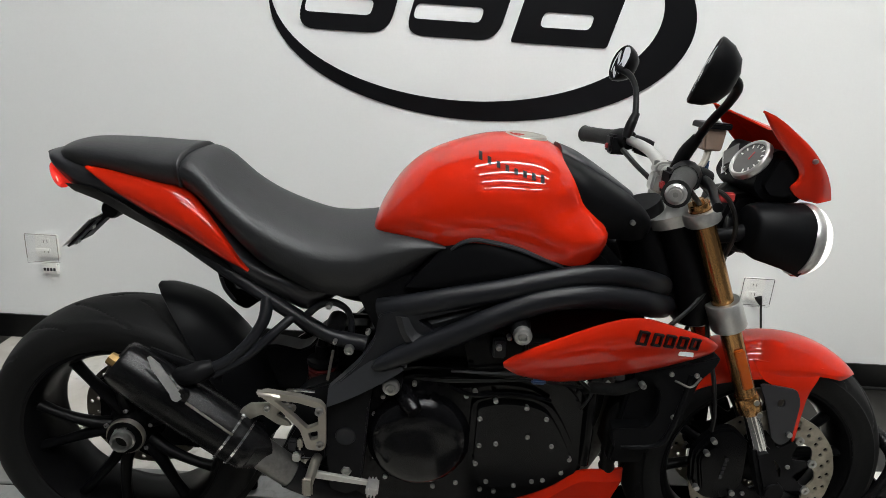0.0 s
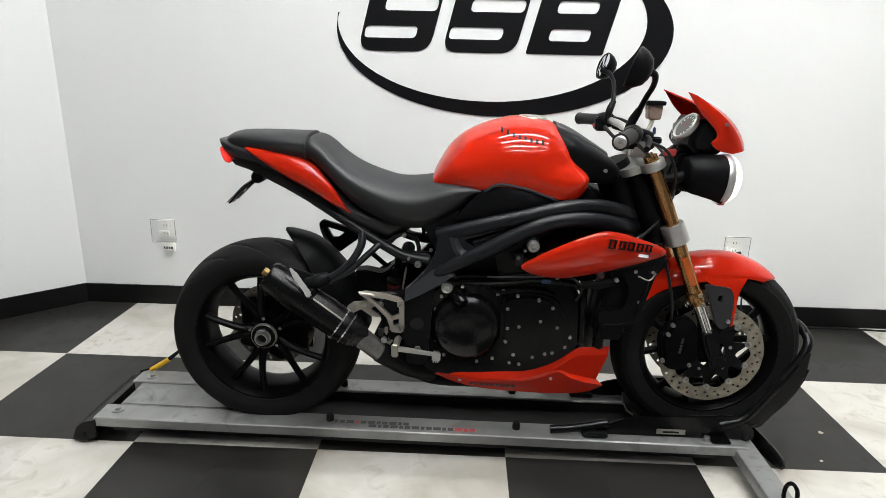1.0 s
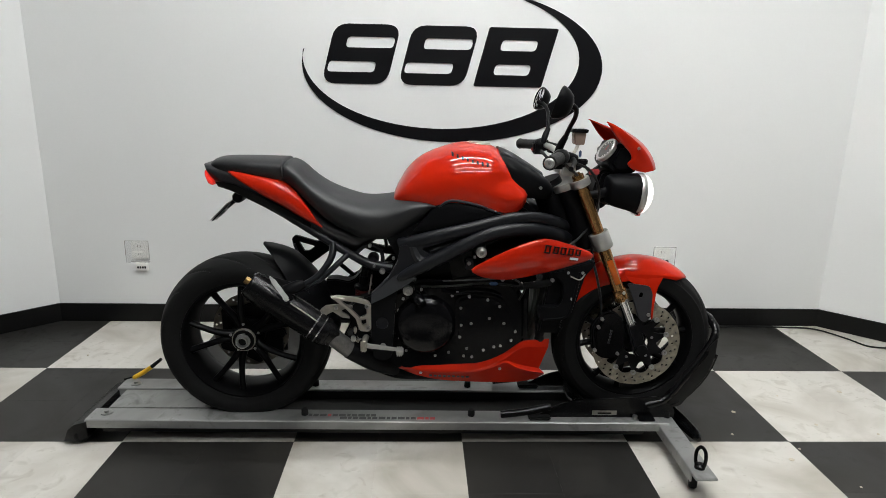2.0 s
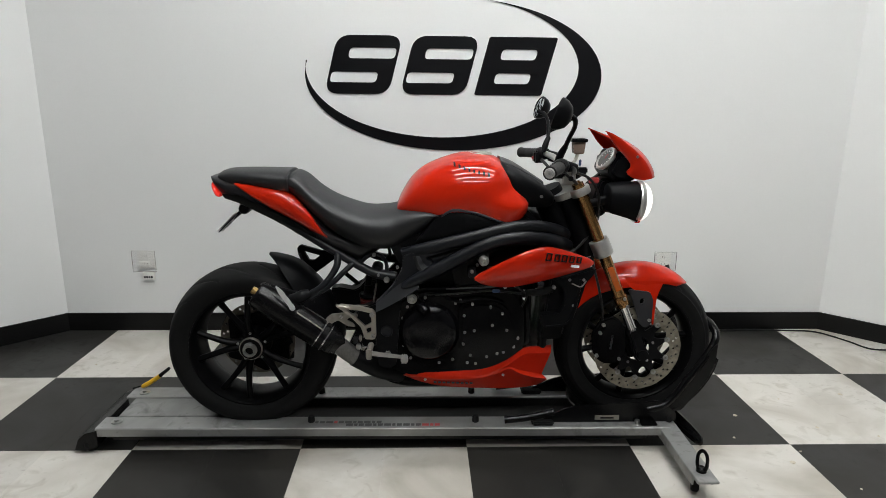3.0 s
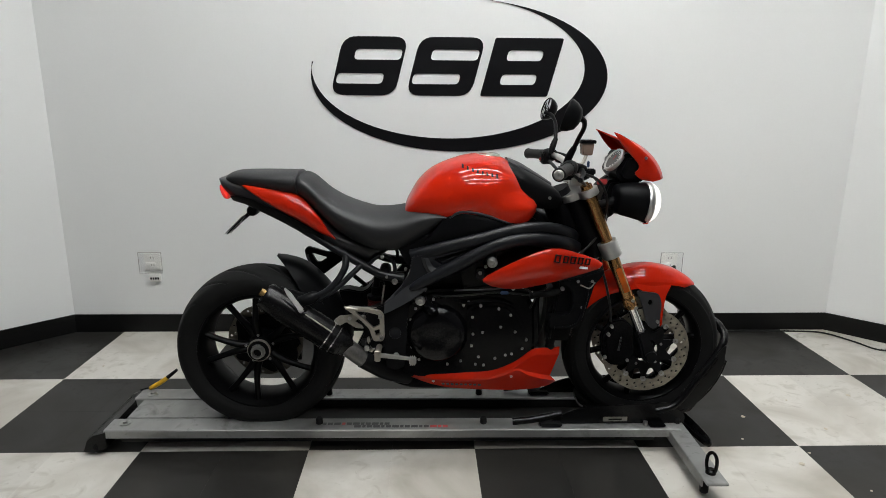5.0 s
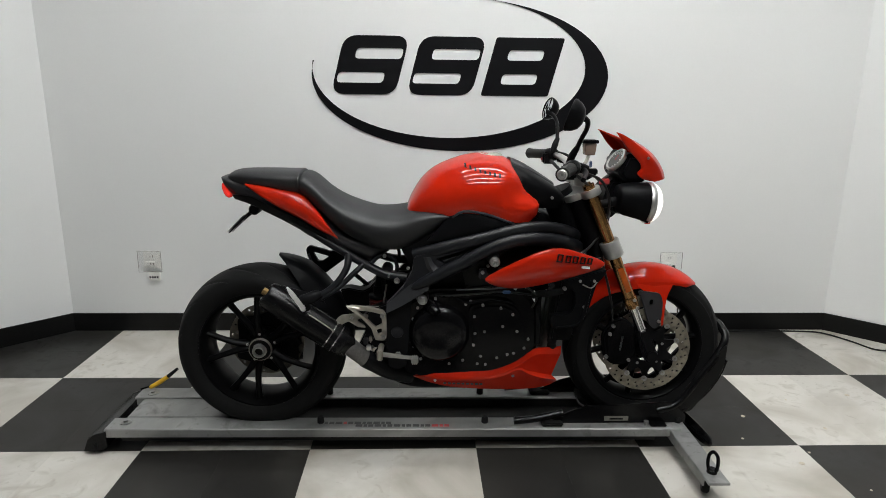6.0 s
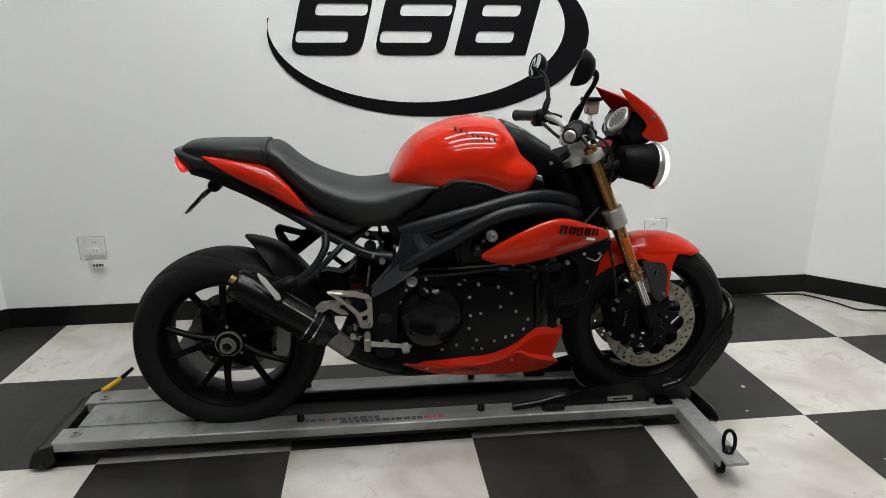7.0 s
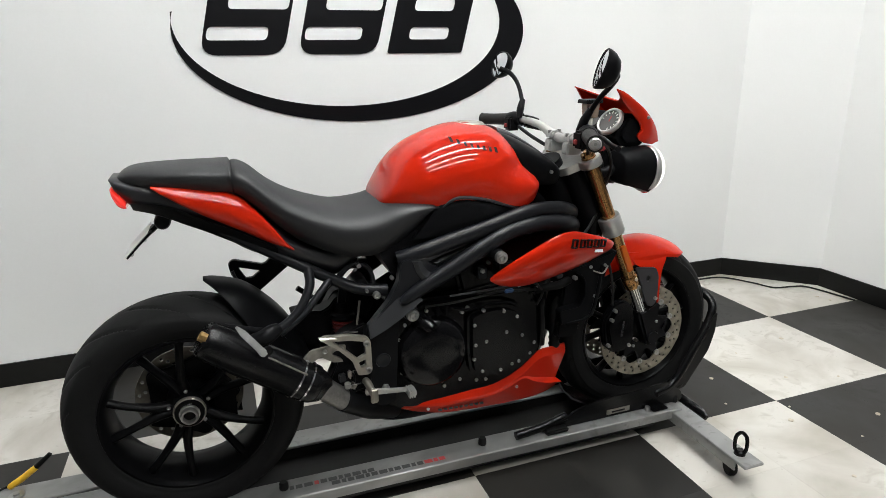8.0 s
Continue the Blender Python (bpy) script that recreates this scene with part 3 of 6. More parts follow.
# ---- the motorcycle: x forward from the rear axle, y to its far side, z from the floor ----
bike = thing("motorcycle", "red and black naked motorcycle with gold forks on a dolly", "motorcycle", pose(0.435, 0.125, 0))
REAR, FRONT = (0.0, 0.367), (1.409, 0.367)


def wheel(name, centre, r, half, hub_y, label):
    cx, cz = centre
    m = pose(cx, 0, cz)
    k = half / 0.095
    rim = part(name, lathe([(0.215, -0.083 * k), (0.209, -0.084 * k), (0.203, -0.074 * k), (0.196, -0.060 * k), (0.190, -0.030 * k), (0.190, 0.030 * k), (0.196, 0.060 * k), (0.203, 0.074 * k),
                            (0.209, 0.084 * k), (0.215, 0.083 * k), (0.219, 0.074 * k), (0.203, 0.03 * k), (0.203, -0.03 * k), (0.219, -0.074 * k)], 96, m, loop=True), WHEEL, bike, label)
    side = [(0.212, -0.074), (0.217, -0.083), (0.226, -0.087), (0.240, -0.0935), (0.256, -0.0955), (r - 0.035, -0.0915), (r - 0.022, -0.081), (r - 0.013, -0.062), (r - 0.0055, -0.040),
            (r - 0.0015, -0.020), (r, 0.0)]
    fine = glide(side, 4)
    prof = [(q, y * k) for q, y in fine] + [(q, -y * k) for q, y in fine[-2::-1]]
    count = len(prof)

    def tread(t, i):
        y = prof[i][1] / half
        if prof[i][0] < r - 0.03 or abs(y) < 0.10:
            return 0.0
        turns = 13 * t / (2 * math.pi) + (0.9 * abs(y) + 0.35 * y * y) + (0.5 if y > 0 else 0.0)
        f = turns - math.floor(turns)
        return -0.0042 * math.sin(math.pi * f / 0.15) if f < 0.15 else 0.0
    part("tyre", lathe(prof, 420, m, shape=tread, loop=True), RUBBER, rim, "worn black sport tyre", 32)
    for j in range(5):
        a = math.radians(90 + 72 * j + (9 if centre is FRONT else 16))
        for s in (-1, 1):
            a0, a1 = a + s * 0.16, a + s * 0.27
            p = [(cx + q * math.cos(b), y, cz + q * math.sin(b)) for q, b, y in ((0.040, a0, hub_y * 0.5), (0.085, a + s * 0.15, hub_y * 0.8), (0.15, a + s * 0.23, hub_y), (0.202, a1, hub_y))]
            part("spoke", tube(p, [0.016, 0.0130, 0.0105, 0.012], 10, 3, 1.2), WHEEL, rim)
    part("hub", lathe([(0.0, -0.075 * k), (0.036, -0.075 * k), (0.040, -0.065 * k), (0.047, -0.03 * k), (0.060, -0.012), (0.060, 0.02), (0.047, 0.04), (0.040, 0.07), (0.0, 0.07)], 40, m), WHEEL, rim)
    return rim


def disc_ring(cx, cz, y, r0, r1, rows, per, thick=0.0045):
    rim = [(cx + r1 * (1 + 0.004 * math.sin(16 * t)) * math.cos(t), cz + r1 * (1 + 0.004 * math.sin(16 * t)) * math.sin(t)) for t in (2 * math.pi * k / 96 for k in range(96))]
    bore = [(cx + r0 * (1 + 0.05 * math.cos(10 * t)) * math.cos(t), cz + r0 * (1 + 0.05 * math.cos(10 * t)) * math.sin(t)) for t in (2 * math.pi * k / 80 for k in range(80))]
    holes = []
    for j in range(per):
        for i in range(rows):
            t = 2 * math.pi * (j + 0.28 * i) / per
            q = r0 * 1.10 + (r1 * 0.965 - r0 * 1.10) * (i + 0.5) / rows
            hx, hz = cx + q * math.cos(t), cz + q * math.sin(t)
            holes.append([(hx + 0.0050 * math.cos(u), hz + 0.0050 * math.sin(u)) for u in (math.pi * v / 3 for v in range(6))])
    return plate([rim, bore] + holes, y, y + thick)


rear = wheel("rear_wheel", REAR, 0.305, 0.093, -0.048, "black ten-spoke rear wheel with wide tyre")
front = wheel("front_wheel", FRONT, 0.295, 0.062, -0.026, "black ten-spoke front wheel")

# hub nut and rear brake
part("hub_washer", lathe([(0.0, -0.052), (0.0405, -0.052), (0.0415, -0.056), (0.0415, -0.066), (0.0400, -0.068), (0.0300, -0.0685), (0.0285, -0.066), (0.0, -0.066)], 48, pose(0, 0, REAR[1])), SILVER, rear, "bare aluminium hub washer")
part("hub_nut", lathe([(0.0155, -0.052), (0.0155, -0.091), (0.0170, -0.094), (0.0205, -0.094), (0.0225, -0.091), (0.0230, -0.080), (0.0262, -0.078), (0.0265, -0.064)], 12, pose(0, 0, REAR[1], 0, 11)), BOLT, rear, "steel axle nut")
part("nut_clip", tube([(-0.020, -0.070, REAR[1] + 0.010), (-0.016, -0.074, REAR[1] + 0.022), (0.002, -0.075, REAR[1] + 0.029), (0.012, -0.070, REAR[1] + 0.025)], 0.0016, 6, 3), CHROME, rear)
part("hub_bore", lathe([(0.0, -0.078), (0.0156, -0.078), (0.0156, -0.050), (0.0, -0.050)], 24, pose(0, 0, REAR[1])), INK, rear)
part("brake_disc", disc_ring(0, REAR[1], 0.040, 0.085, 0.140, 3, 20), DISC_SHADED, rear, "drilled steel brake disc")
star = [(q * math.cos(t), REAR[1] + q * math.sin(t)) for k in range(10) for t, q in ((math.radians(36 * k + 32), 0.136 if k % 2 else 0.100),)]
part("carrier", plate([outline(star, 0.02, 4)], 0.024, 0.040, 0.004), BLACK, rear)
part("hub_carrier", lathe([(0.0, 0.050), (0.060, 0.050), (0.100, 0.062), (0.112, 0.080), (0.112, 0.125), (0.09, 0.145), (0.0, 0.145)], 40, pose(0.02, 0, 0.375)), BLACK, bike)
part("rear_caliper", block(0.05, 0.03, 0.27, 0.13, 0.085, 0.36, 0.014), BLACK, bike)
part("swingarm", joined(lambda b: tube([(0.52, 0.06, 0.42), (0.40, 0.10, 0.43), (0.22, 0.135, 0.42), (0.06, 0.135, 0.38), (0.0, 0.12, 0.367)], [0.05, 0.055, 0.05, 0.05, 0.062], 16, 6, 0.7, b),
                        lambda b: tube([(0.50, -0.10, 0.43), (0.46, 0.0, 0.44), (0.40, 0.09, 0.45)], 0.045, 14, 5, 1.0, b)), BLACK, bike)

# front brake: two discs, carriers and calipers
for s in (-1, 1):
    d = part("brake_disc", disc_ring(FRONT[0], FRONT[1], s * 0.073 - 0.002, 0.116, 0.160, 2, 28), DISC, front, "drilled steel brake disc")
    carrier = [(FRONT[0] + q * math.cos(t), FRONT[1] + q * math.sin(t)) for k in range(20) for t, q in ((2 * math.pi * k / 20, 0.119 if k % 2 else 0.070),)]
    part("disc_carrier", plate([outline(carrier, 0.012, 3), [(FRONT[0] + 0.045 * math.cos(t), FRONT[1] + 0.045 * math.sin(t)) for t in (math.pi * k / 8 for k in range(16))]], s * 0.070 - 0.004, s * 0.070 + 0.001, 0), BLACK, d)
    for k in range(10):
        t = 2 * math.pi * (k + 0.5) / 10
        part("button", lathe([(0.0035, -0.004), (0.0095, -0.004), (0.0095, 0.004), (0.0035, 0.004)], 16, pose(FRONT[0] + 0.113 * math.cos(t), s * 0.075, FRONT[1] + 0.113 * math.sin(t)), loop=True), BOLT, d)
    cal = part("front_caliper", joined(
        lambda b: plate([outline([(1.228, 0.44), (1.262, 0.492), (1.305, 0.505), (1.345, 0.47), (1.352, 0.36), (1.325, 0.325), (1.275, 0.322), (1.238, 0.355)], 0.02, 4)], s * 0.098 - 0.014, s * 0.098 + 0.012, 0.006, b),
        lambda b: plate([outline([(1.24, 0.43), (1.27, 0.47), (1.30, 0.44), (1.31, 0.36), (1.26, 0.345)], 0.012, 3)], s * 0.116 - 0.006, s * 0.116 + 0.006, 0.004, b)), ENGINE, bike, "black four-piston brake caliper")
    for bx, bz in ((1.262, 0.478), (1.245, 0.362), (1.252, 0.448), (1.33, 0.345)):
        part("bolt", lathe([(0.0, -0.006), (0.006, -0.006), (0.006, 0.006), (0.0, 0.006)], 10, pose(bx, s * 0.124 if bx < 1.3 else s * 0.113, bz)), BOLT, cal)
    if s < 0:
        for k in range(5):
            part("printed_bar", block(1.290 + 0.0012 * k, -0.1235, 0.385 + 0.011 * k, 1.297 + 0.0012 * k, -0.1215, 0.393 + 0.011 * k, 0), GREY_PLASTIC, cal)

# fork legs
def along(u, y):
    """A point on a fork leg: u 0 at the upper clamp, 1 at the axle."""
    return (1.148 + (1.412 - 1.148) * u, y, 0.965 + (0.362 - 0.965) * u)


for s in (-1, 1):
    y = s * 0.105
    leg = part("fork_leg", tube([along(0.0, y), along(0.03, y), along(0.46, y), along(0.685, y)], [0.0215, 0.0215, 0.0210, 0.0205], 24, 1), GOLD, bike, "gold anodised upside-down fork tube")
    part("collar", tube([along(0.635, y), along(0.64, y), along(0.695, y), along(0.70, y)], [0.0225, 0.0245, 0.0245, 0.0225], 24, 1), GOLD, leg)
    part("stanchion", bar(along(0.685, y), along(0.90, y), 0.0172, 24), CHROME, leg, "polished chrome stanchion")
    part("axle_foot", joined(lambda b: plate([outline([(1.350, 0.455), (1.385, 0.468), (1.432, 0.372), (1.430, 0.340), (1.398, 0.330), (1.380, 0.372)], 0.010, 4)], y - 0.022, y + 0.022, 0.008, b),
                             lambda b: lathe([(0.0, -0.026), (0.020, -0.026), (0.022, -0.02), (0.022, 0.02), (0.0, 0.02)], 20, pose(1.412, y, 0.362), b)), BLACK, leg)
    part("fork_cap", joined(lambda b: bar(along(-0.022, y), along(0.0, y), 0.020, 16, b), lambda b: bar(along(-0.034, y), along(-0.022, y), 0.011, 6, b)), GOLD, leg, "gold fork cap")
    if s < 0:
        refl = plate([outline([(-0.010, -0.046), (0.010, -0.046), (0.010, 0.046), (-0.010, 0.046)], 0.005, 3)], -0.006, 0.003, 0.002)
        ref = part("reflector", refl, AMBER, leg, "amber side reflector")
        ref.matrix_basis = pose(along(0.525, y)[0], y - 0.0215, along(0.525, y)[2], 0, -23.6)
        for u in (0.645, 0.692):
            part("pinch_bolt", lathe([(0.0, -0.004), (0.006, -0.004), (0.006, 0.01), (0.0, 0.01)], 10, pose(along(u, y)[0] + 0.010, y - 0.0225, along(u, y)[2])), BOLT, leg)
# triple clamps
clampm = turned((0.4187, 0, -0.908))
for name, u, hgt, back in (("upper_clamp", 0.020, 0.013, 0.075), ("lower_clamp", 0.345, 0.030, 0.06)):
    cx, _, cz = along(u, 0)
    bm = bmesh.new()
    for s in (-1, 1):
        lathe([(0.0214, -hgt), (0.0325, -hgt), (0.0345, -hgt + 0.003), (0.0345, hgt - 0.003), (0.0325, hgt), (0.0214, hgt)], 32, pose(cx, s * 0.105, cz) @ clampm, bm, loop=True)
    web = [(-0.03, -0.105), (0.03, -0.105), (0.02, -0.04), (0.02, 0.04), (0.03, 0.105), (-0.03, 0.105), (-back, 0.085), (-back - 0.02, 0.04), (-back - 0.02, -0.04), (-back, -0.085)]
    up = Vector((-0.4187, 0, 0.908))
    fwd = Vector((0.908, 0, 0.4187))
    rings = []
    for h in (-hgt * 0.9, hgt * 0.9):
        rings.append([Vector((cx, 0, cz)) + fwd * a + Vector((0, b * (0.95 if name == "upper_clamp" else 0.78), 0)) + up * h for a, b in outline(web, 0.015, 3)])
    skin(bm, rings)
    part(name, bm, CAST, bike, "bare cast aluminium fork clamp")
part("steering_stem", bar(along(0.02, 0)[:1] + (0,) + along(0.02, 0)[2:], along(0.36, 0), 0.03, 20), BLACK, bike)
part("head_tube", joined(lambda b: tube([(1.055, 0, 0.945), (1.125, 0, 0.80), (1.15, 0, 0.74)], [0.055, 0.06, 0.055], 20, 4, 1.1, b),
                         lambda b: tube([(1.12, -0.06, 0.93), (1.18, -0.06, 0.80), (1.20, -0.055, 0.72)], [0.03, 0.04, 0.03], 12, 4, 1.0, b),
                         lambda b: tube([(1.12, 0.06, 0.93), (1.18, 0.06, 0.80), (1.20, 0.055, 0.72)], [0.03, 0.04, 0.03], 12, 4, 1.0, b)), BLACK, bike)

# front mudguard: a crown over the tyre, with a red spur and a dark stay on each side
GUARD = np.array(glide([(146, 0.306, 0.055, 0.035), (128, 0.310, 0.066, 0.045), (105, 0.312, 0.073, 0.050), (85, 0.312, 0.076, 0.050), (70, 0.310, 0.072, 0.040), (60, 0.306, 0.060, 0.022), (54, 0.302, 0.035, 0.006)], 8))
RIM = np.array([(54, 0.30), (62, 0.268), (70, 0.262), (80, 0.252), (95, 0.238), (112, 0.244), (130, 0.262), (146, 0.270)])
rings = []
for k in range(93):
    d = 146 - k
    r, w, drop = (float(np.interp(-d, -GUARD[:, 0], GUARD[:, c])) for c in (1, 2, 3))
    rim = min(float(np.interp(d, RIM[:, 0], RIM[:, 1])), r - drop - 0.001)
    a = math.radians(d)
    ring = []
    for inner in (0, 1):
        half = [(v * (w - inner * 0.003), r - drop * v ** 2.6 - inner * 0.004) for v in (j / 9 for j in range(10))]
        fall = r - drop - rim
        half += [(w - inner * 0.003 + 0.085 * fall * q * (1.2 - 0.2 * q), r - drop - fall * q) for q in (j / 7 for j in range(1, 8))]
        arc = [(FRONT[0] + q * math.cos(a), -y, FRONT[1] + q * math.sin(a)) for y, q in half[:0:-1]] + [(FRONT[0] + q * math.cos(a), y, FRONT[1] + q * math.sin(a)) for y, q in half]
        ring += arc if not inner else arc[::-1]
    rings.append(ring)
bm = bmesh.new()
skin(bm, rings)
guard = part("front_mudguard", bm, RED, bike, "glossy red front mudguard with a pointed spur each side", 50)
for s in (-1, 1):
    part("spur", shell([((1.490, 0.068, 0.632), (1.340, 0.066, 0.642), 0.0005), ((1.476, 0.079, 0.606), (1.365, 0.0805, 0.602), 0.0005), ((1.463, 0.083, 0.577), (1.425, 0.084, 0.578), 0.0005),
                        ((1.457, 0.086, 0.53), (1.440, 0.087, 0.53), 0.0005), ((1.455, 0.088, 0.470), (1.450, 0.0885, 0.463), 0.0003)], s, 5, 6, 0.004), RED, guard)
    part("stay", plate([outline([(1.350, 0.600), (1.432, 0.590), (1.446, 0.560), (1.446, 0.470), (1.425, 0.452), (1.402, 0.47), (1.372, 0.555)], 0.012, 3),
                        [(1.405 + 0.008 * math.cos(t), 0.556 + 0.010 * math.sin(t)) for t in (math.pi * k / 6 for k in range(12))]], s * 0.088 - 0.003, s * 0.088 + 0.003, 0.001), GREY_PLASTIC, guard, "dark grey mudguard stay")
    part("bolt", lathe([(0.0, -0.005), (0.006, -0.005), (0.006, 0.004), (0.0, 0.004)], 10, pose(1.436, s * 0.093, 0.484)), BOLT, guard)

# ---- frame, engine and radiator ----
UPPER = [(1.125, 0.04, 0.782), (1.095, 0.105, 0.806), (1.05, 0.142, 0.827), (1.00, 0.158, 0.839), (0.93, 0.168, 0.839), (0.86, 0.172, 0.825), (0.79, 0.173, 0.806), (0.70, 0.170, 0.783), (0.62, 0.164, 0.760), (0.555, 0.152, 0.742)]
LOWER = [(1.130, 0.06, 0.748), (1.085, 0.128, 0.776), (1.03, 0.162, 0.796), (0.947, 0.180, 0.806), (0.862, 0.186, 0.794), (0.785, 0.188, 0.762), (0.70, 0.186, 0.715), (0.622, 0.184, 0.675), (0.565, 0.186, 0.645), (0.548, 0.188, 0.636)]
frame_core = part("frame", joined(*[(lambda b, s=s: tube([(x, s * y, z) for x, y, z in UPPER], [0.026, 0.026, 0.025, 0.023, 0.023, 0.023, 0.023, 0.024, 0.025, 0.024], 16, 6, 0.85, b)) for s in (-1, 1)]),
                               FRAME, bike, "satin black twin-spar frame")
for s in (-1, 1):
    part("lower_spar", tube([(x, s * y, z) for x, y, z in LOWER], [0.026, 0.027, 0.026, 0.024, 0.0235, 0.0235, 0.0235, 0.0215, 0.0150, 0.005], 16, 6, 0.85), FRAME, frame_core)
    part("casting", plate([outline([(0.463, 0.578), (0.520, 0.640), (0.548, 0.690), (0.556, 0.745), (0.62, 0.764), (0.70, 0.787), (0.79, 0.812), (0.88, 0.832), (0.88, 0.806), (0.785, 0.770), (0.70, 0.717), (0.615, 0.668), (0.56, 0.628), (0.50, 0.585), (0.463, 0.556)], 0.010, 3),
                           outline([(0.628, 0.737), (0.700, 0.759), (0.784, 0.786), (0.788, 0.780), (0.735, 0.753), (0.662, 0.716)], 0.005, 3)], s * 0.181, s * 0.150, 0.004), FRAME, frame_core)
    # the valley between the spars: a strip coloured lighter as lit, and a grey insert
    part("valley_edge", sheet([[(0.586, 0.1815, 0.744), (0.600, 0.1850, 0.706), (0.624, 0.1900, 0.676)], [(0.598, 0.1870, 0.744), (0.612, 0.1905, 0.708), (0.640, 0.1950, 0.683)], [(0.616, 0.1780, 0.742), (0.632, 0.1790, 0.714), (0.664, 0.1800, 0.702)]], s, 5, 0.012), FRAME_LIT, frame_core)
    part("slot_insert", sheet([[(0.626, 0.150, 0.742), (0.70, 0.150, 0.763), (0.786, 0.150, 0.789)], [(0.655, 0.172, 0.727), (0.71, 0.172, 0.748), (0.785, 0.166, 0.781)], [(0.660, 0.164, 0.712), (0.72, 0.164, 0.738), (0.788, 0.160, 0.776)]], s, 4, 0.010), FRAME_LIT, frame_core, "grey insert between the spars")
    # same frame paint, its light put into the lighter colour
    part("frame_facet", sheet([[(0.463, 0.178, 0.581), (0.505, 0.178, 0.622), (0.545, 0.180, 0.652), (0.580, 0.184, 0.648), (0.606, 0.190, 0.642)], [(0.463, 0.199, 0.553), (0.500, 0.200, 0.571), (0.540, 0.200, 0.594), (0.575, 0.198, 0.616), (0.608, 0.192, 0.638)]], s, 4, 0.022), FRAME_LIT, frame_core, "frame facet coloured lighter, as if lit from above")
    part("pivot_plate", plate([outline([(0.461, 0.552), (0.506, 0.574), (0.552, 0.604), (0.543, 0.55), (0.537, 0.45), (0.533, 0.40), (0.530, 0.352), (0.500, 0.338), (0.468, 0.350), (0.459, 0.44)], 0.010, 4)], s * 0.178, s * 0.110, 0.008), BLACK, frame_core)
    part("pivot_cap", lathe([(0.0, -0.0012), (0.0135, -0.0012), (0.0150, -0.0022), (0.0195, -0.0022), (0.0205, 0.0), (0.0205, 0.004), (0.0, 0.004)], 32, pose(0.498, s * 0.178, 0.477, 0 if s < 0 else 180)), FRAME, frame_core)
    part("pivot_bolt", lathe([(0.0, -0.002), (0.004, -0.002), (0.005, -0.005), (0.009, -0.005), (0.011, -0.002), (0.011, 0.004), (0.0, 0.004)], 6, pose(0.501, s * 0.178, 0.396, 0 if s < 0 else 180)), BOLT, frame_core)

part("battery_tray", plate([outline([(0.548, 0.688), (0.580, 0.745), (0.66, 0.775), (0.66, 0.825), (0.56, 0.800), (0.508, 0.768), (0.522, 0.738), (0.540, 0.704)], 0.006, 4)], -0.135, 0.135, 0.01), BLACK, bike)
engine = part("engine", joined(
    lambda b: plate([outline([(0.50, 0.33), (0.56, 0.292), (0.80, 0.288), (0.93, 0.33), (0.99, 0.40), (0.985, 0.56), (0.93, 0.62), (0.80, 0.615), (0.62, 0.622), (0.53, 0.575), (0.50, 0.50)], 0.03, 4)], -0.150, 0.150, 0.012, b),
    lambda b: plate([outline([(0.74, 0.60), (1.0, 0.585), (1.06, 0.70), (1.075, 0.81), (0.82, 0.82), (0.71, 0.72)], 0.02, 4)], -0.145, 0.145, 0.012, b)), ENGINE, bike, "black three-cylinder engine")
part("clutch_cover", lathe([(0.0, -0.190), (0.040, -0.1895), (0.066, -0.1865), (0.084, -0.181), (0.096, -0.172), (0.103, -0.160), (0.106, -0.150), (0.108, -0.140), (0.0, -0.140)], 64, pose(0.643, 0, 0.466)), COVER, engine, "glossy black clutch cover")
part("cover_boss", tube([(0.606, -0.150, 0.570), (0.622, -0.180, 0.560), (0.634, -0.196, 0.552)], [0.021, 0.020, 0.015], 16, 3), COVER, engine)
part("side_cover", plate([outline([(0.745, 0.565), (0.80, 0.580), (0.865, 0.578), (0.905, 0.560), (0.935, 0.515), (0.965, 0.455), (0.945, 0.405), (0.89, 0.372), (0.80, 0.360), (0.755, 0.375), (0.745, 0.44)], 0.02, 4)], -0.176, -0.146, 0.012), ENGINE, engine, "glossy black alternator cover")
part("sump", plate([outline([(0.56, 0.295), (0.60, 0.262), (0.84, 0.255), (0.90, 0.30), (0.80, 0.31)], 0.015, 3)], -0.11, 0.11, 0.01), ENGINE, engine)
first = part("bolt", cap_bolt(0.0050), BOLT, engine)
first.matrix_basis = pose(0.629, -0.156, 0.590)
for bx, bz, by in ((0.547, 0.466, -0.152), (0.555, 0.415, -0.152), (0.579, 0.368, -0.152), (0.552, 0.515, -0.152), (0.568, 0.556, -0.152), (0.733, 0.570, -0.156), (0.750, 0.580, -0.154), (0.790, 0.573, -0.175), (0.852, 0.562, -0.175), (0.762, 0.533, -0.176),
                   (0.893, 0.540, -0.176), (0.860, 0.497, -0.176), (0.798, 0.478, -0.176), (0.765, 0.472, -0.176), (0.761, 0.429, -0.176), (0.910, 0.479, -0.176), (0.950, 0.449, -0.174), (0.937, 0.417, -0.174), (0.786, 0.388, -0.176), (0.843, 0.382, -0.176),
                   (0.879, 0.394, -0.176), (0.901, 0.398, -0.175), (0.807, 0.346, -0.151), (0.778, 0.349, -0.151), (0.726, 0.362, -0.151), (0.679, 0.350, -0.151)):
    again("bolt", first, engine, pose(bx, by, bz))
# the ridge and cable along the top of the cases
part("case_ridge", tube([(0.70, -0.152, 0.588), (0.742, -0.168, 0.580), (0.80, -0.172, 0.588), (0.86, -0.168, 0.585), (0.90, -0.158, 0.570)], 0.0050, 8, 5), ENGINE, engine)
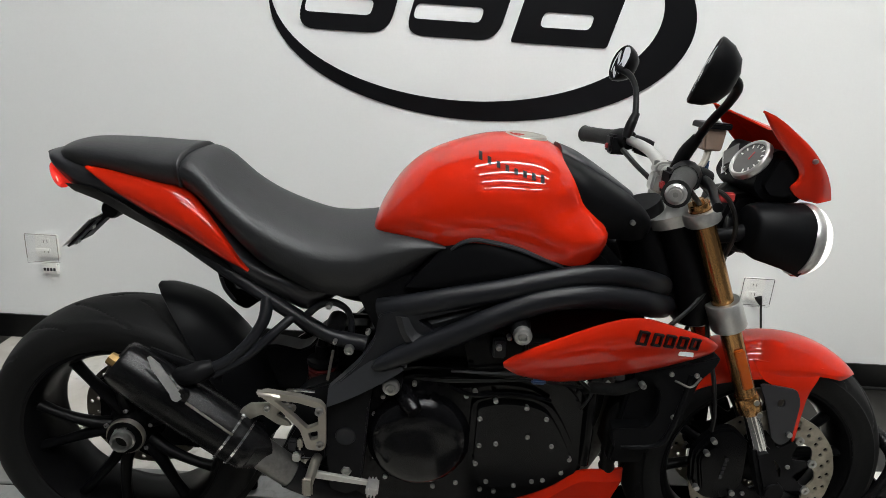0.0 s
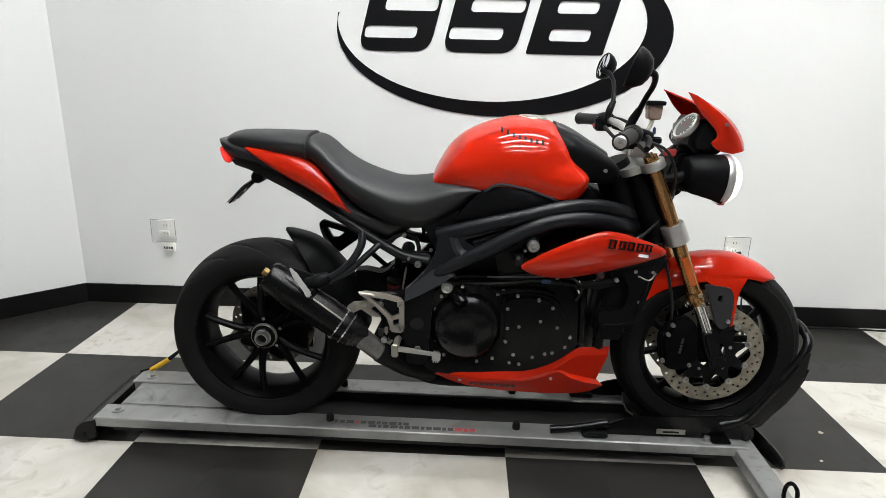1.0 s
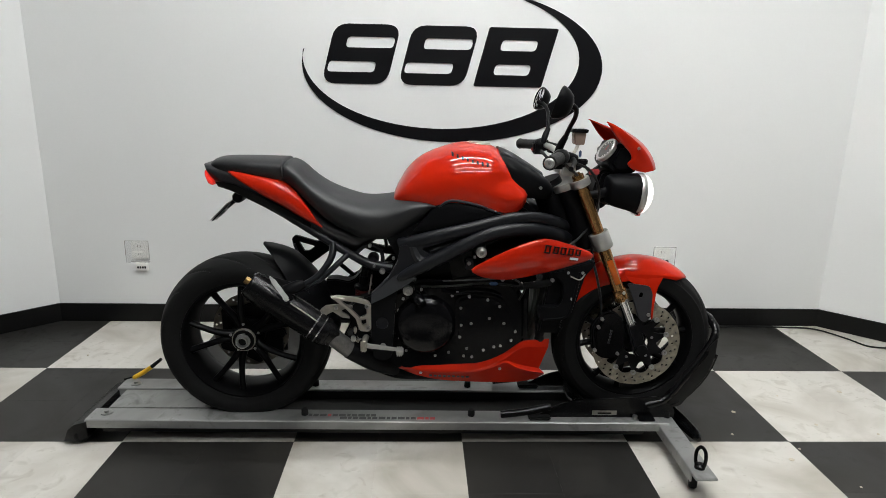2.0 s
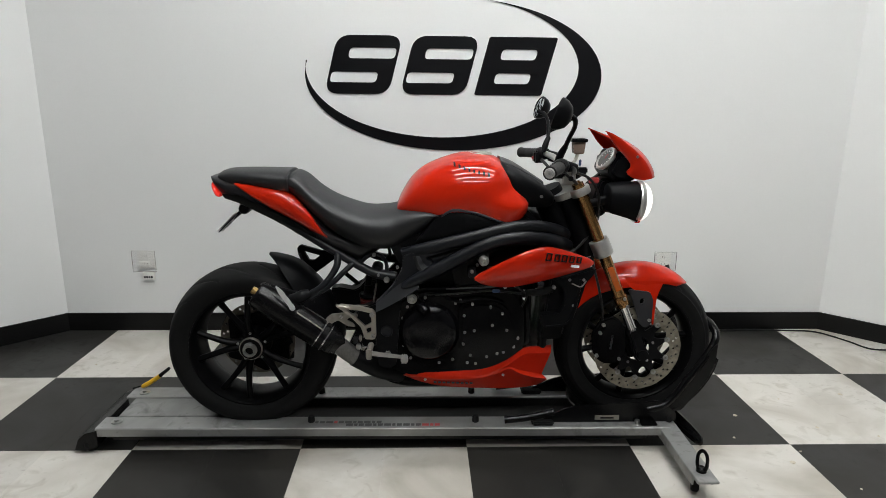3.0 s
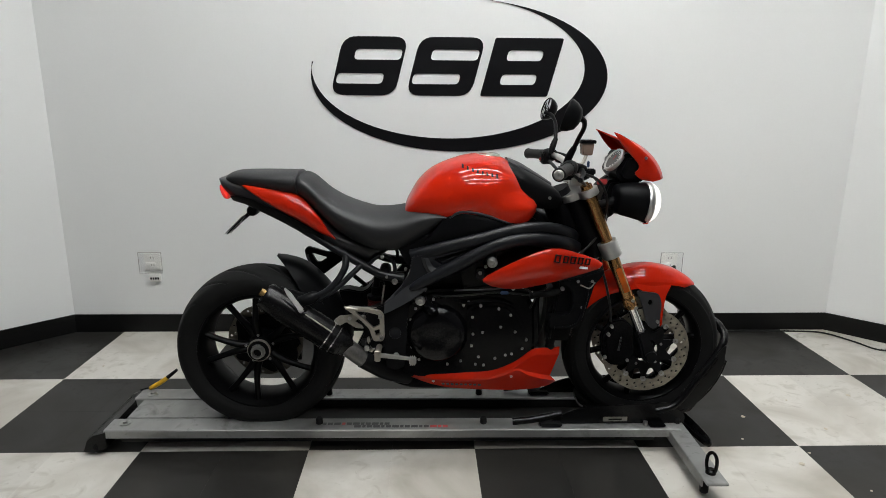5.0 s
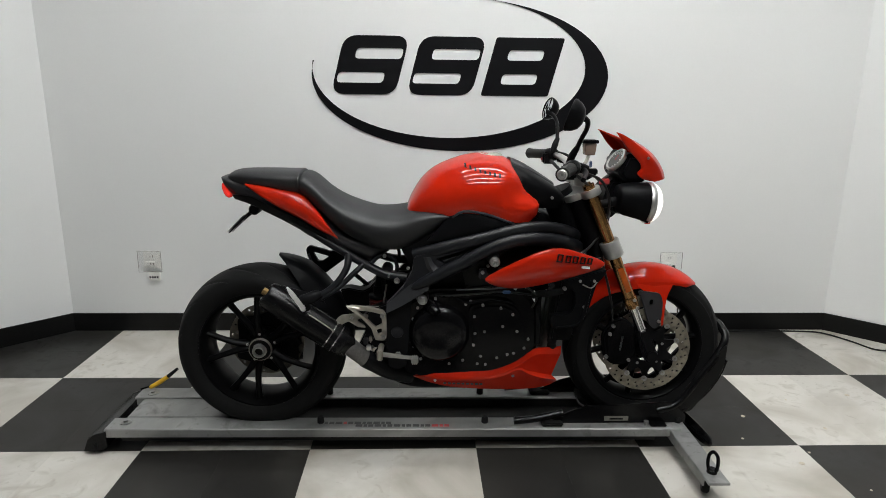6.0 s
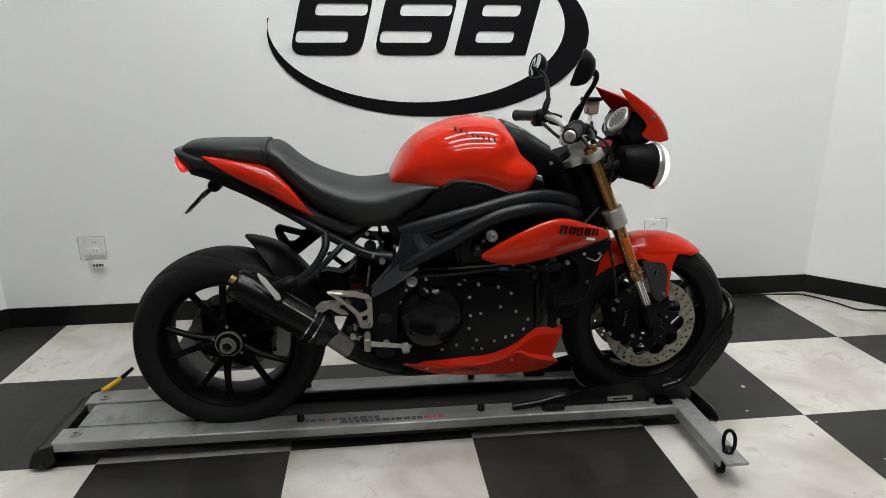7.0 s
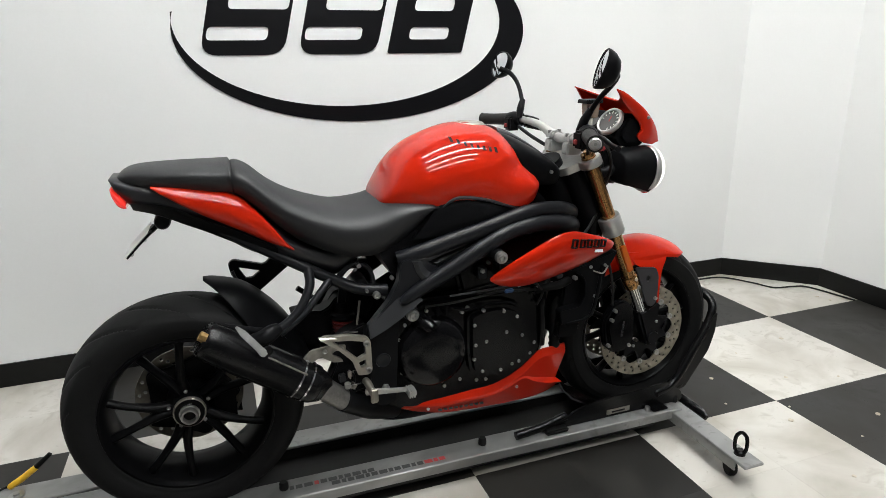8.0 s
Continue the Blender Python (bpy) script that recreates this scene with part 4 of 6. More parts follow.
part("case_cable", tube([(0.627, -0.150, 0.600), (0.694, -0.162, 0.604), (0.78, -0.166, 0.612), (0.853, -0.166, 0.618), (0.96, -0.160, 0.606)], 0.0035, 8, 5), CORD, engine)
part("cable_clip", block(0.856, -0.173, 0.612, 0.884, -0.163, 0.623, 0.003), BLUE, engine, "blue cable clip")
for bx in (0.652, 0.676):
    part("sensor", block(bx, -0.172, 0.574, bx + 0.012, -0.150, 0.600, 0.003), ENGINE, engine)
# frame bolts
for bx, by, bz in ((0.584, -0.180, 0.593), (0.820, -0.226, 0.738)):
    part("frame_bolt", lathe([(0.0, -0.004), (0.005, -0.004), (0.0065, -0.010), (0.0095, -0.010), (0.0110, -0.006), (0.0155, -0.004), (0.0170, 0.0), (0.0170, 0.010), (0.0, 0.010)], 24, pose(bx, by, bz)), BOLT, frame_core, "large steel frame bolt")
part("bolt_boss", lathe([(0.0, 0.0), (0.016, 0.0), (0.020, 0.03), (0.024, 0.09), (0.0, 0.09)], 20, pose(0.820, -0.218, 0.738)), BLACK, frame_core)
part("bolt_boss", lathe([(0.0, 0.0), (0.020, 0.0), (0.024, 0.04), (0.0, 0.04)], 20, pose(0.584, -0.172, 0.593)), BLACK, frame_core)

# intake, throttle bodies, fine clutter behind the frame
part("airbox", plate([outline([(0.62, 0.84), (0.70, 0.90), (0.98, 0.89), (1.04, 0.82), (0.95, 0.70), (0.76, 0.62), (0.60, 0.62), (0.57, 0.72)], 0.03, 4)], -0.125, 0.125, 0.02), PLASTIC, bike)
for s in (-1, 1):
    part("side_panel", shell([((0.672, 0.150, 0.880), (0.600, 0.150, 0.790), 0.002), ((0.700, 0.154, 0.888), (0.650, 0.156, 0.795), 0.006), ((0.735, 0.157, 0.893), (0.72, 0.162, 0.808), 0.008), ((0.80, 0.158, 0.882), (0.80, 0.165, 0.828), 0.007),
                              ((0.86, 0.157, 0.862), (0.865, 0.160, 0.845), 0.003), ((0.885, 0.155, 0.853), (0.885, 0.155, 0.849), 0.001)], s, 5, 8, 0.03), PLASTIC, bike, "matt black side panel")
    part("panel_edge", tube([(0.682, s * 0.156, 0.872), (0.705, s * 0.160, 0.889), (0.735, s * 0.163, 0.895), (0.80, s * 0.164, 0.884), (0.86, s * 0.163, 0.863), (0.89, s * 0.160, 0.852)], [0.003, 0.0045, 0.0045, 0.0045, 0.004, 0.003], 8, 5), GREY_PLASTIC, bike)

radiator = part("radiator", joined(lambda b: plate([outline([(1.055, 0.665), (1.135, 0.660), (1.10, 0.44), (1.03, 0.44)], 0.01, 3)], -0.165, 0.165, 0.006, b)), BLACK, bike)
for k in range(24):
    z = 0.455 + k * 0.0085
    x = 1.105 + (z - 0.44) * 0.145
    part("fin", block(x - 0.004, -0.155, z, x + 0.004, 0.155, z + 0.002, 0), BLACK, radiator)
for s in (-1, 1):
    part("radiator_guard", plate([outline([(1.045, 0.664), (1.10, 0.676), (1.202, 0.708), (1.192, 0.682), (1.169, 0.655), (1.150, 0.580), (1.137, 0.534), (1.116, 0.502), (1.028, 0.493), (1.017, 0.544), (1.086, 0.550), (1.100, 0.580), (1.098, 0.628), (1.075, 0.652)], 0.012, 4)], s * 0.200, s * 0.168, 0.007), PLASTIC, radiator, "black radiator side guard")
    part("guard_rim", tube([(1.150, s * 0.200, 0.668), (1.140, s * 0.203, 0.600), (1.124, s * 0.203, 0.530), (1.100, s * 0.200, 0.508), (1.04, s * 0.200, 0.502)], [0.005, 0.006, 0.006, 0.005, 0.004], 8, 5), PLASTIC, radiator)
    part("engine_pipe", tube([(0.985, s * 0.150, 0.60), (0.983, s * 0.156, 0.56), (0.985, s * 0.156, 0.49), (0.987, s * 0.150, 0.425)], 0.0105, 12, 5), ENGINE, radiator)
    part("bellows_hose", lathe([(0.0145 + 0.003 * (k % 2), 0.010 * k) for k in range(11)], 20, pose(1.043, s * 0.13, 0.398, 90)), RUBBER, radiator, "ribbed rubber hose")
    part("hose_elbow", tube([(1.043, s * 0.13, 0.495), (1.046, s * 0.132, 0.53), (1.06, s * 0.14, 0.56)], 0.017, 12, 5), RUBBER, radiator)
    for bx, bz in ((1.130, 0.576), (1.112, 0.667), (1.160, 0.667)):
        again("bolt", first, radiator, pose(bx, s * 0.200, bz, 0 if s < 0 else 180))
    part("horn_bracket", tube([(1.12, s * 0.203, 0.655), (1.150, s * 0.206, 0.645), (1.168, s * 0.204, 0.665)], 0.0022, 6, 5), ALU, radiator)
    # red shroud
    sh = part("radiator_shroud", shell([((0.790, 0.222, 0.680), (0.792, 0.222, 0.672), 0.001), ((0.815, 0.226, 0.700), (0.825, 0.218, 0.655), 0.007), ((0.896, 0.232, 0.744), (0.895, 0.214, 0.645), 0.015), ((0.978, 0.232, 0.779), (0.975, 0.214, 0.657), 0.019),
                                        ((1.035, 0.228, 0.786), (1.055, 0.214, 0.677), 0.017), ((1.11, 0.215, 0.765), (1.12, 0.206, 0.694), 0.012), ((1.170, 0.198, 0.742), (1.175, 0.195, 0.708), 0.006), ((1.193, 0.188, 0.727), (1.193, 0.188, 0.719), 0.001)], s, 6, 12, 0.006, 0.7), RED, bike, "glossy red radiator shroud")
    if s < 0:
        for k, (dx, w, h) in enumerate(((0, 0.020, 0.030), (0.026, 0.018, 0.027), (0.049, 0.019, 0.027), (0.073, 0.018, 0.026), (0.096, 0.017, 0.024))):
            x, z = 1.030 + dx * 1.08, 0.757 - dx * 0.155
            y = -0.2455 + max(0.0, (x - 1.035)) * 0.20
            low, high, half = -h * 0.38, h * 0.38, w * 0.46
            pb = part("printed_bar", joined(*[(lambda b, z=z, lean=lean: block(-half + lean, -0.0008, z - 0.0015, half + lean, 0.006, z + 0.0015, 0, b)) for z, lean in ((high, 0.001), (low, -0.001))],
                                            *[(lambda b, x0=x0: block(x0 - 0.0014, -0.0008, low, x0 + 0.0014, 0.006, high, 0, b)) for x0 in (-half + 0.0014, half - 0.0014)]), INK, sh)
            pb.matrix_basis = pose(x, y - 0.001, z, 0, 9, 9)
        pw = part("printed_tag", block(-0.015, -0.0005, -0.004, 0.015, 0.005, 0.004, 0.0003), WHITE, sh)
        pw.matrix_basis = pose(1.122, -0.2215, 0.720, -14, 8, 10)
# header pipes
for y in (-0.07, 0.0, 0.07):
    part("header_pipe", tube([(1.00, y, 0.62), (1.05, y, 0.58), (1.045, y * 0.9, 0.45), (0.98, y * 0.8, 0.32), (0.85, y * 0.6, 0.275), (0.70, y * 0.4 - 0.03, 0.27)], 0.0185, 12, 5), PIPE, bike)

# belly pan
for s in (-1, 1):
    pan = part("belly_pan", sheet([[(0.553, 0.136, 0.300), (0.606, 0.142, 0.322), (0.675, 0.146, 0.319), (0.745, 0.149, 0.319), (0.820, 0.151, 0.322), (0.875, 0.152, 0.338), (0.925, 0.153, 0.364), (0.978, 0.150, 0.402), (1.033, 0.144, 0.406), (1.077, 0.135, 0.406)],
                                   [(0.553, 0.138, 0.297), (0.606, 0.151, 0.305), (0.675, 0.158, 0.300), (0.745, 0.161, 0.301), (0.820, 0.163, 0.304), (0.875, 0.164, 0.322), (0.920, 0.165, 0.345), (0.978, 0.161, 0.384), (1.032, 0.155, 0.385), (1.074, 0.146, 0.383)],
                                   [(0.554, 0.1378, 0.2955), (0.606, 0.1515, 0.301), (0.675, 0.1585, 0.295), (0.745, 0.1615, 0.296), (0.820, 0.1635, 0.299), (0.875, 0.1642, 0.315), (0.923, 0.1632, 0.337), (0.964, 0.152, 0.320), (1.007, 0.147, 0.309), (1.046, 0.140, 0.299)],
                                   [(0.555, 0.1375, 0.294), (0.606, 0.1512, 0.297), (0.675, 0.1585, 0.291), (0.745, 0.1615, 0.292), (0.820, 0.1635, 0.295), (0.875, 0.1645, 0.310), (0.924, 0.166, 0.331), (0.964, 0.166, 0.313), (1.011, 0.163, 0.298), (1.062, 0.154, 0.287)],
                                   [(0.557, 0.126, 0.288), (0.606, 0.134, 0.272), (0.676, 0.134, 0.254), (0.748, 0.133, 0.246), (0.823, 0.132, 0.242), (0.880, 0.131, 0.240), (0.932, 0.130, 0.240), (0.983, 0.128, 0.242), (1.034, 0.124, 0.250), (1.070, 0.120, 0.266)]], s, 6, 0.006), RED, bike, "glossy red belly pan half", 20.0)
    for bx, bz, by in ((0.630, 0.284, 0.147), (0.905, 0.305, 0.158)):
        again("bolt", first, pan, pose(bx, s * by, bz, 0 if s < 0 else 180))
    if s < 0:
        for k in range(9):
            part("printed_bar", block(0.660 + k * 0.016, -0.1545 - 0.0004 * k, 0.2725 - 0.0004 * k, 0.670 + k * 0.016, -0.140, 0.2765 - 0.0004 * k, 0), GREYBAR, pan)
part("belly_keel", hull([(0.405, 0.330, 0.305, 0.05), (0.45, 0.322, 0.270, 0.085), (0.54, 0.296, 0.236, 0.105), (0.70, 0.275, 0.226, 0.095), (0.88, 0.262, 0.228, 0.095), (1.02, 0.262, 0.238, 0.08), (1.06, 0.258, 0.250, 0.05)], 5, 20), PLASTIC, bike, "matt black keel under the engine")
part("bolt", lathe([(0.0, -0.006), (0.010, -0.006), (0.011, 0.0), (0.011, 0.02), (0.0, 0.02)], 14, pose(0.503, -0.097, 0.272)), BOLT, bike)

# ---- exhaust ----
muffler = part("muffler", tube([(0.058, -0.172, 0.616), (0.072, -0.172, 0.606), (0.15, -0.175, 0.553), (0.295, -0.180, 0.456), (0.313, -0.180, 0.444)], [0.036, 0.047, 0.051, 0.051, 0.045], 28, 5), CARBON, bike, "black carbon muffler can")
d = Vector((0.28, -0.010, -0.19)).normalized()
for u in (0.272, 0.297):
    c = Vector((0.025, -0.170, 0.638)) + d * (u + 0.025)
    part("band", lathe([(0.050, -0.0022), (0.0535, -0.0022), (0.0535, 0.0022), (0.050, 0.0022)], 40, Matrix.Translation(c) @ turned(d), loop=True), CHROME, muffler, "polished steel band")
part("link_pipe", tube([(0.295, -0.180, 0.456), (0.335, -0.178, 0.425), (0.375, -0.170, 0.388), (0.405, -0.162, 0.362)], [0.033, 0.031, 0.030, 0.030], 20, 6), PIPE, muffler, "scuffed steel link pipe")
part("collector", tube([(0.385, -0.168, 0.380), (0.42, -0.155, 0.355), (0.47, -0.13, 0.318), (0.54, -0.09, 0.285)], [0.033, 0.034, 0.035, 0.037], 20, 6), BLACK, muffler)
part("outlet_tip", lathe([(0.008, -0.014), (0.012, -0.016), (0.0135, 0.0), (0.011, 0.014), (0.008, 0.012)], 8, pose(0.070, -0.198, 0.624) @ turned(d), loop=True), BRASS, muffler, "gold outlet tip")
run = Vector((0.052, -0.016, -0.066)).normalized()
flat = Vector((0, -0.80, 0.60))
flat = (flat - run * run.dot(flat)).normalized()
teeth = [(0.0072 + 0.0012 * (k % 2), -0.026 + 0.0024 * k) for k in range(26)]
strap = part("strap", joined(lambda b: plate([[(-0.0025, -0.046), (0.0025, -0.046)] + teeth + [(-w, q) for w, q in teeth[::-1]]], -0.0030, 0.0030, 0.0, b),
                             lambda b: plate([outline([(-0.0085, 0.032), (0.0085, 0.032), (0.0105, 0.044), (0.006, 0.052), (-0.006, 0.052), (-0.0105, 0.044)], 0.003, 3)], -0.006, 0.0055, 0.002, b)), CAST, muffler, "ribbed aluminium hanger strap")
strap.matrix_basis = Matrix.Translation((0.168, -0.226, 0.614)) @ Matrix((run.cross(flat), flat, run)).transposed().to_4x4()
part("strap_bolt", lathe([(0.0, -0.006), (0.0035, -0.006), (0.0045, -0.003), (0.0110, -0.003), (0.0115, 0.004), (0.0, 0.004)], 20, pose(0.205, -0.232, 0.583)), ENGINE, muffler)
part("hanger_boss", tube([(0.176, -0.178, 0.592), (0.200, -0.186, 0.598), (0.222, -0.180, 0.606), (0.240, -0.172, 0.612)], [0.016, 0.020, 0.020, 0.014], 14, 4), BLACK, muffler)
part("seam_strip", tube([(0.205, -0.2245, 0.562), (0.250, -0.2270, 0.530), (0.292, -0.2290, 0.500)], 0.0024, 6, 3), SILVER, muffler)
part("clip", tube([(0.300, -0.19, 0.425), (0.32, -0.195, 0.408), (0.345, -0.19, 0.395)], 0.004, 8, 4), CHROME, muffler)

# ---- rear subframe, hugger and small brackets ----
for s in (-1, 1):
    part("subframe_tube", tube([(0.53, s * 0.125, 0.655), (0.46, s * 0.118, 0.665), (0.40, s * 0.11, 0.692), (0.30, s * 0.10, 0.750), (0.18, s * 0.085, 0.822), (0.06, s * 0.07, 0.90)], [0.017, 0.016, 0.0148, 0.014, 0.013, 0.012], 14, 5), FRAME, bike)
    part("subframe_link", tube([(0.405, s * 0.106, 0.700), (0.430, s * 0.104, 0.723), (0.458, s * 0.102, 0.731), (0.485, s * 0.102, 0.717), (0.496, s * 0.106, 0.690), (0.494, s * 0.115, 0.660)], [0.008, 0.0075, 0.007, 0.0065, 0.0065, 0.008], 10, 5), FRAME, bike)
    part("bolt", lathe([(0.0, -0.002), (0.004, -0.002), (0.005, -0.005), (0.0085, -0.005), (0.010, -0.002), (0.010, 0.02), (0.0, 0.02)], 14, pose(0.497, s * 0.146, 0.650, 0 if s < 0 else 180)), BOLT, bike)
part("hanger_strut", tube([(0.330, -0.106, 0.734), (0.327, -0.130, 0.695), (0.300, -0.152, 0.652), (0.262, -0.166, 0.620), (0.212, -0.176, 0.598)], [0.0135, 0.0120, 0.011, 0.0105, 0.010], 12, 5), FRAME, bike)
part("hanger_strut", tube([(0.386, -0.110, 0.704), (0.350, -0.136, 0.674), (0.300, -0.158, 0.630), (0.240, -0.172, 0.594)], [0.010, 0.0095, 0.009, 0.009], 12, 5), FRAME, bike)
part("hanger_plate", shell([((0.115, 0.155, 0.636), (0.120, 0.158, 0.626), 0.001), ((0.18, 0.160, 0.618), (0.19, 0.164, 0.602), 0.001), ((0.245, 0.160, 0.600), (0.255, 0.166, 0.575), 0.001)], -1, 4, 4, 0.004), BLACK, bike)
hook = part("pillion_hanger", plate([outline([(0.300, 0.700), (0.316, 0.672), (0.205, 0.588), (0.178, 0.600), (0.142, 0.655), (0.136, 0.688), (0.150, 0.701), (0.236, 0.676), (0.262, 0.700)], 0.010, 4),
                                     outline([(0.163, 0.676), (0.224, 0.658), (0.200, 0.640), (0.182, 0.640)], 0.005, 3)], 0.160, 0.176, 0.004), BLACK, bike, "black pillion footrest hanger on the far side")
part("hook_edge", tube([(0.146, 0.158, 0.668), (0.156, 0.157, 0.640), (0.178, 0.157, 0.610)], 0.005, 8, 4), GREY_PLASTIC, hook)
rings = []
for deg, r, w, skirt in glide([(78, 0.353, 0.012, 0.004), (73, 0.353, 0.05, 0.012), (62, 0.358, 0.085, 0.05), (48, 0.350, 0.098, 0.075), (34, 0.343, 0.102, 0.075), (18, 0.338, 0.102, 0.06), (5, 0.336, 0.100, 0.04)], 5):
    a = math.radians(deg)
    ring = []
    for inner in (0, 1):
        arc = []
        for k in range(17):
            v = -1 + k / 8
            rr = r - skirt * abs(v) ** 3 - inner * 0.004
            arc.append((REAR[0] + rr * math.cos(a), v * (w - inner * 0.003), REAR[1] + rr * math.sin(a)))
        ring += arc if not inner else arc[::-1]
    rings.append(ring)
bm = bmesh.new()
skin(bm, rings)
part("rear_hugger", bm, PLASTIC, bike, "matt black rear mudguard hugger")
part("shock", joined(lambda b: bar((0.405, -0.02, 0.47), (0.414, -0.02, 0.528), 0.022, 14, b), lambda b: bar((0.40, -0.02, 0.44), (0.430, -0.02, 0.64), 0.012, 12, b)), BLACK, bike)
coil = [(0.424 + 0.028 * math.sin(k * 0.8), -0.02 + 0.028 * math.cos(k * 0.8), 0.512 + 0.036 * k / 32) for k in range(33)]
part("spring", tube(coil, 0.005, 6, 2), material("red_spring", (0.075, 0.006, 0.006), 0.4, 0, 0.1, 20), bike, "dark red shock spring")
part("inner_guard", plate([outline([(0.412, 0.612), (0.52, 0.62), (0.54, 0.56), (0.48, 0.46), (0.40, 0.43), (0.36, 0.50), (0.352, 0.545), (0.380, 0.562)], 0.015, 4)], 0.03, 0.09, 0.01), BLACK, bike)
part("hugger_front", plate([outline([(0.284, 0.574), (0.32, 0.578), (0.368, 0.568), (0.392, 0.580), (0.410, 0.604), (0.45, 0.606), (0.45, 0.48), (0.32, 0.47)], 0.008, 4)], 0.0, 0.06, 0.01), BLACK, bike)
part("spring_collar", lathe([(0.0, -0.004), (0.033, -0.004), (0.035, 0.0), (0.033, 0.008), (0.018, 0.012), (0.016, 0.040), (0.0, 0.040)], 24, pose(0.424, -0.02, 0.556, 90)), BLACK, bike)
part("far_hanger", plate([outline([(0.337, 0.542), (0.362, 0.560), (0.396, 0.579), (0.420, 0.603), (0.460, 0.613), (0.530, 0.613), (0.530, 0.460), (0.400, 0.440), (0.340, 0.500)], 0.008, 3)], 0.110, 0.125, 0.003), BLACK, bike)
part("far_brace", bar((0.318, 0.10, 0.612), (0.388, 0.10, 0.552), 0.008, 10), BLACK, bike)
part("brake_rod", bar((0.459, -0.100, 0.624), (0.448, -0.100, 0.556), 0.0032, 8), ALU, bike)
part("lever_arm", tube([(0.380, -0.165, 0.566), (0.405, -0.168, 0.569), (0.436, -0.170, 0.568)], [0.003, 0.0035, 0.0025], 8, 3), CHROME, bike)
part("reservoir_canister", lathe([(0.0, -0.03), (0.016, -0.03), (0.0195, -0.02), (0.0195, 0.03), (0.0, 0.03)], 20, pose(0.462, -0.09, 0.676)), BLACK, bike)

# footrests
plate_r = part("footrest_plate", plate([outline([(0.332, 0.573), (0.345, 0.580), (0.41, 0.573), (0.452, 0.562), (0.462, 0.548), (0.463, 0.465), (0.455, 0.455), (0.425, 0.457), (0.412, 0.50), (0.375, 0.540)], 0.006, 3),
                                        outline([(0.362, 0.5635), (0.410, 0.559), (0.447, 0.549), (0.448, 0.514), (0.426, 0.503), (0.404, 0.525)], 0.003, 3),
                                        outline([(0.428, 0.494), (0.447, 0.500), (0.447, 0.482), (0.433, 0.477)], 0.003, 3)], -0.200, -0.186, 0.0042), SILVER, bike, "bare aluminium footrest plate with an open triangle")
part("heel_guard", shell([((0.330, 0.200, 0.578), (0.336, 0.204, 0.570), 0.001), ((0.36, 0.201, 0.577), (0.362, 0.205, 0.571), 0.002), ((0.375, 0.200, 0.573), (0.376, 0.204, 0.568), 0.001)], -1, 4, 4, 0.01), SILVER, plate_r)
for bx, bz in ((0.450, 0.545), (0.452, 0.470)):
    part("bolt", lathe([(0.003, -0.006), (0.0075, -0.006), (0.008, 0.0), (0.008, 0.006), (0.003, 0.006)], 14, pose(bx, -0.202, bz), loop=True), BOLT, plate_r)
bracket = part("passenger_bracket", plate([outline([(0.284, 0.508), (0.296, 0.528), (0.312, 0.540), (0.36, 0.545), (0.400, 0.540), (0.400, 0.528), (0.372, 0.528), (0.362, 0.520), (0.385, 0.506), (0.392, 0.494), (0.365, 0.497), (0.334, 0.518), (0.312, 0.506), (0.306, 0.492), (0.292, 0.494)], 0.004, 3)], -0.182, -0.174, 0.002), ALU, bike, "dull grey aluminium muffler bracket")
for bx, bz in ((0.298, 0.511), (0.345, 0.532), (0.388, 0.534)):
    again("bolt", first, bracket, Matrix.Translation((bx, -0.182, bz)) @ Matrix.Diagonal((1.3, 1.2, 1.3, 1)))
part("footpeg", joined(lambda b: tube([(0.445, -0.19, 0.432), (0.445, -0.215, 0.438), (0.445, -0.285, 0.441)], [0.010, 0.010, 0.009], 10, 3, 1.0, b),
                       lambda b: block(0.435, -0.291, 0.420, 0.455, -0.284, 0.460, 0.004, b), *[(lambda b, k=k: block(0.4385 + 0.005 * k, -0.2935, 0.424, 0.441 + 0.005 * k, -0.2905, 0.457, 0.0008, b)) for k in range(3)]), SILVER, bike, "ribbed aluminium footpeg")
part("footpeg", tube([(0.440, 0.19, 0.425), (0.437, 0.215, 0.420), (0.432, 0.285, 0.418)], [0.011, 0.012, 0.010], 10, 3), SILVER, bike)
lever = part("brake_lever", plate([outline([(0.438, 0.422), (0.455, 0.418), (0.552, 0.403), (0.552, 0.392), (0.455, 0.402), (0.438, 0.404)], 0.003, 3)], -0.217, -0.209, 0.0015), CAST, bike, "flat aluminium brake lever")
part("lever_toe", joined(lambda b: block(0.547, -0.238, 0.386, 0.571, -0.204, 0.403, 0.003, b), *[(lambda b, k=k: block(0.5495 + 0.0065 * k, -0.2405, 0.384, 0.5530 + 0.0065 * k, -0.203, 0.4050, 0.0008, b)) for k in range(3)]), CAST, lever, "ribbed lever toe")
# the dark linkage and brake cylinder behind the footrest
part("linkage_plate", plate([outline([(0.352, 0.385), (0.40, 0.350), (0.47, 0.335), (0.47, 0.560), (0.405, 0.535), (0.362, 0.490), (0.385, 0.455)], 0.010, 4)], -0.105, -0.055, 0.006), BLACK, bike)
part("brake_cylinder", joined(lambda b: bar((0.418, -0.166, 0.405), (0.424, -0.166, 0.452), 0.009, 12, b), lambda b: bar((0.419, -0.166, 0.392), (0.418, -0.166, 0.408), 0.005, 10, b)), ALU, bike, "small grey rear brake cylinder")
part("push_rod", bar((0.400, -0.172, 0.418), (0.452, -0.176, 0.424), 0.0035, 8), CHROME, bike)
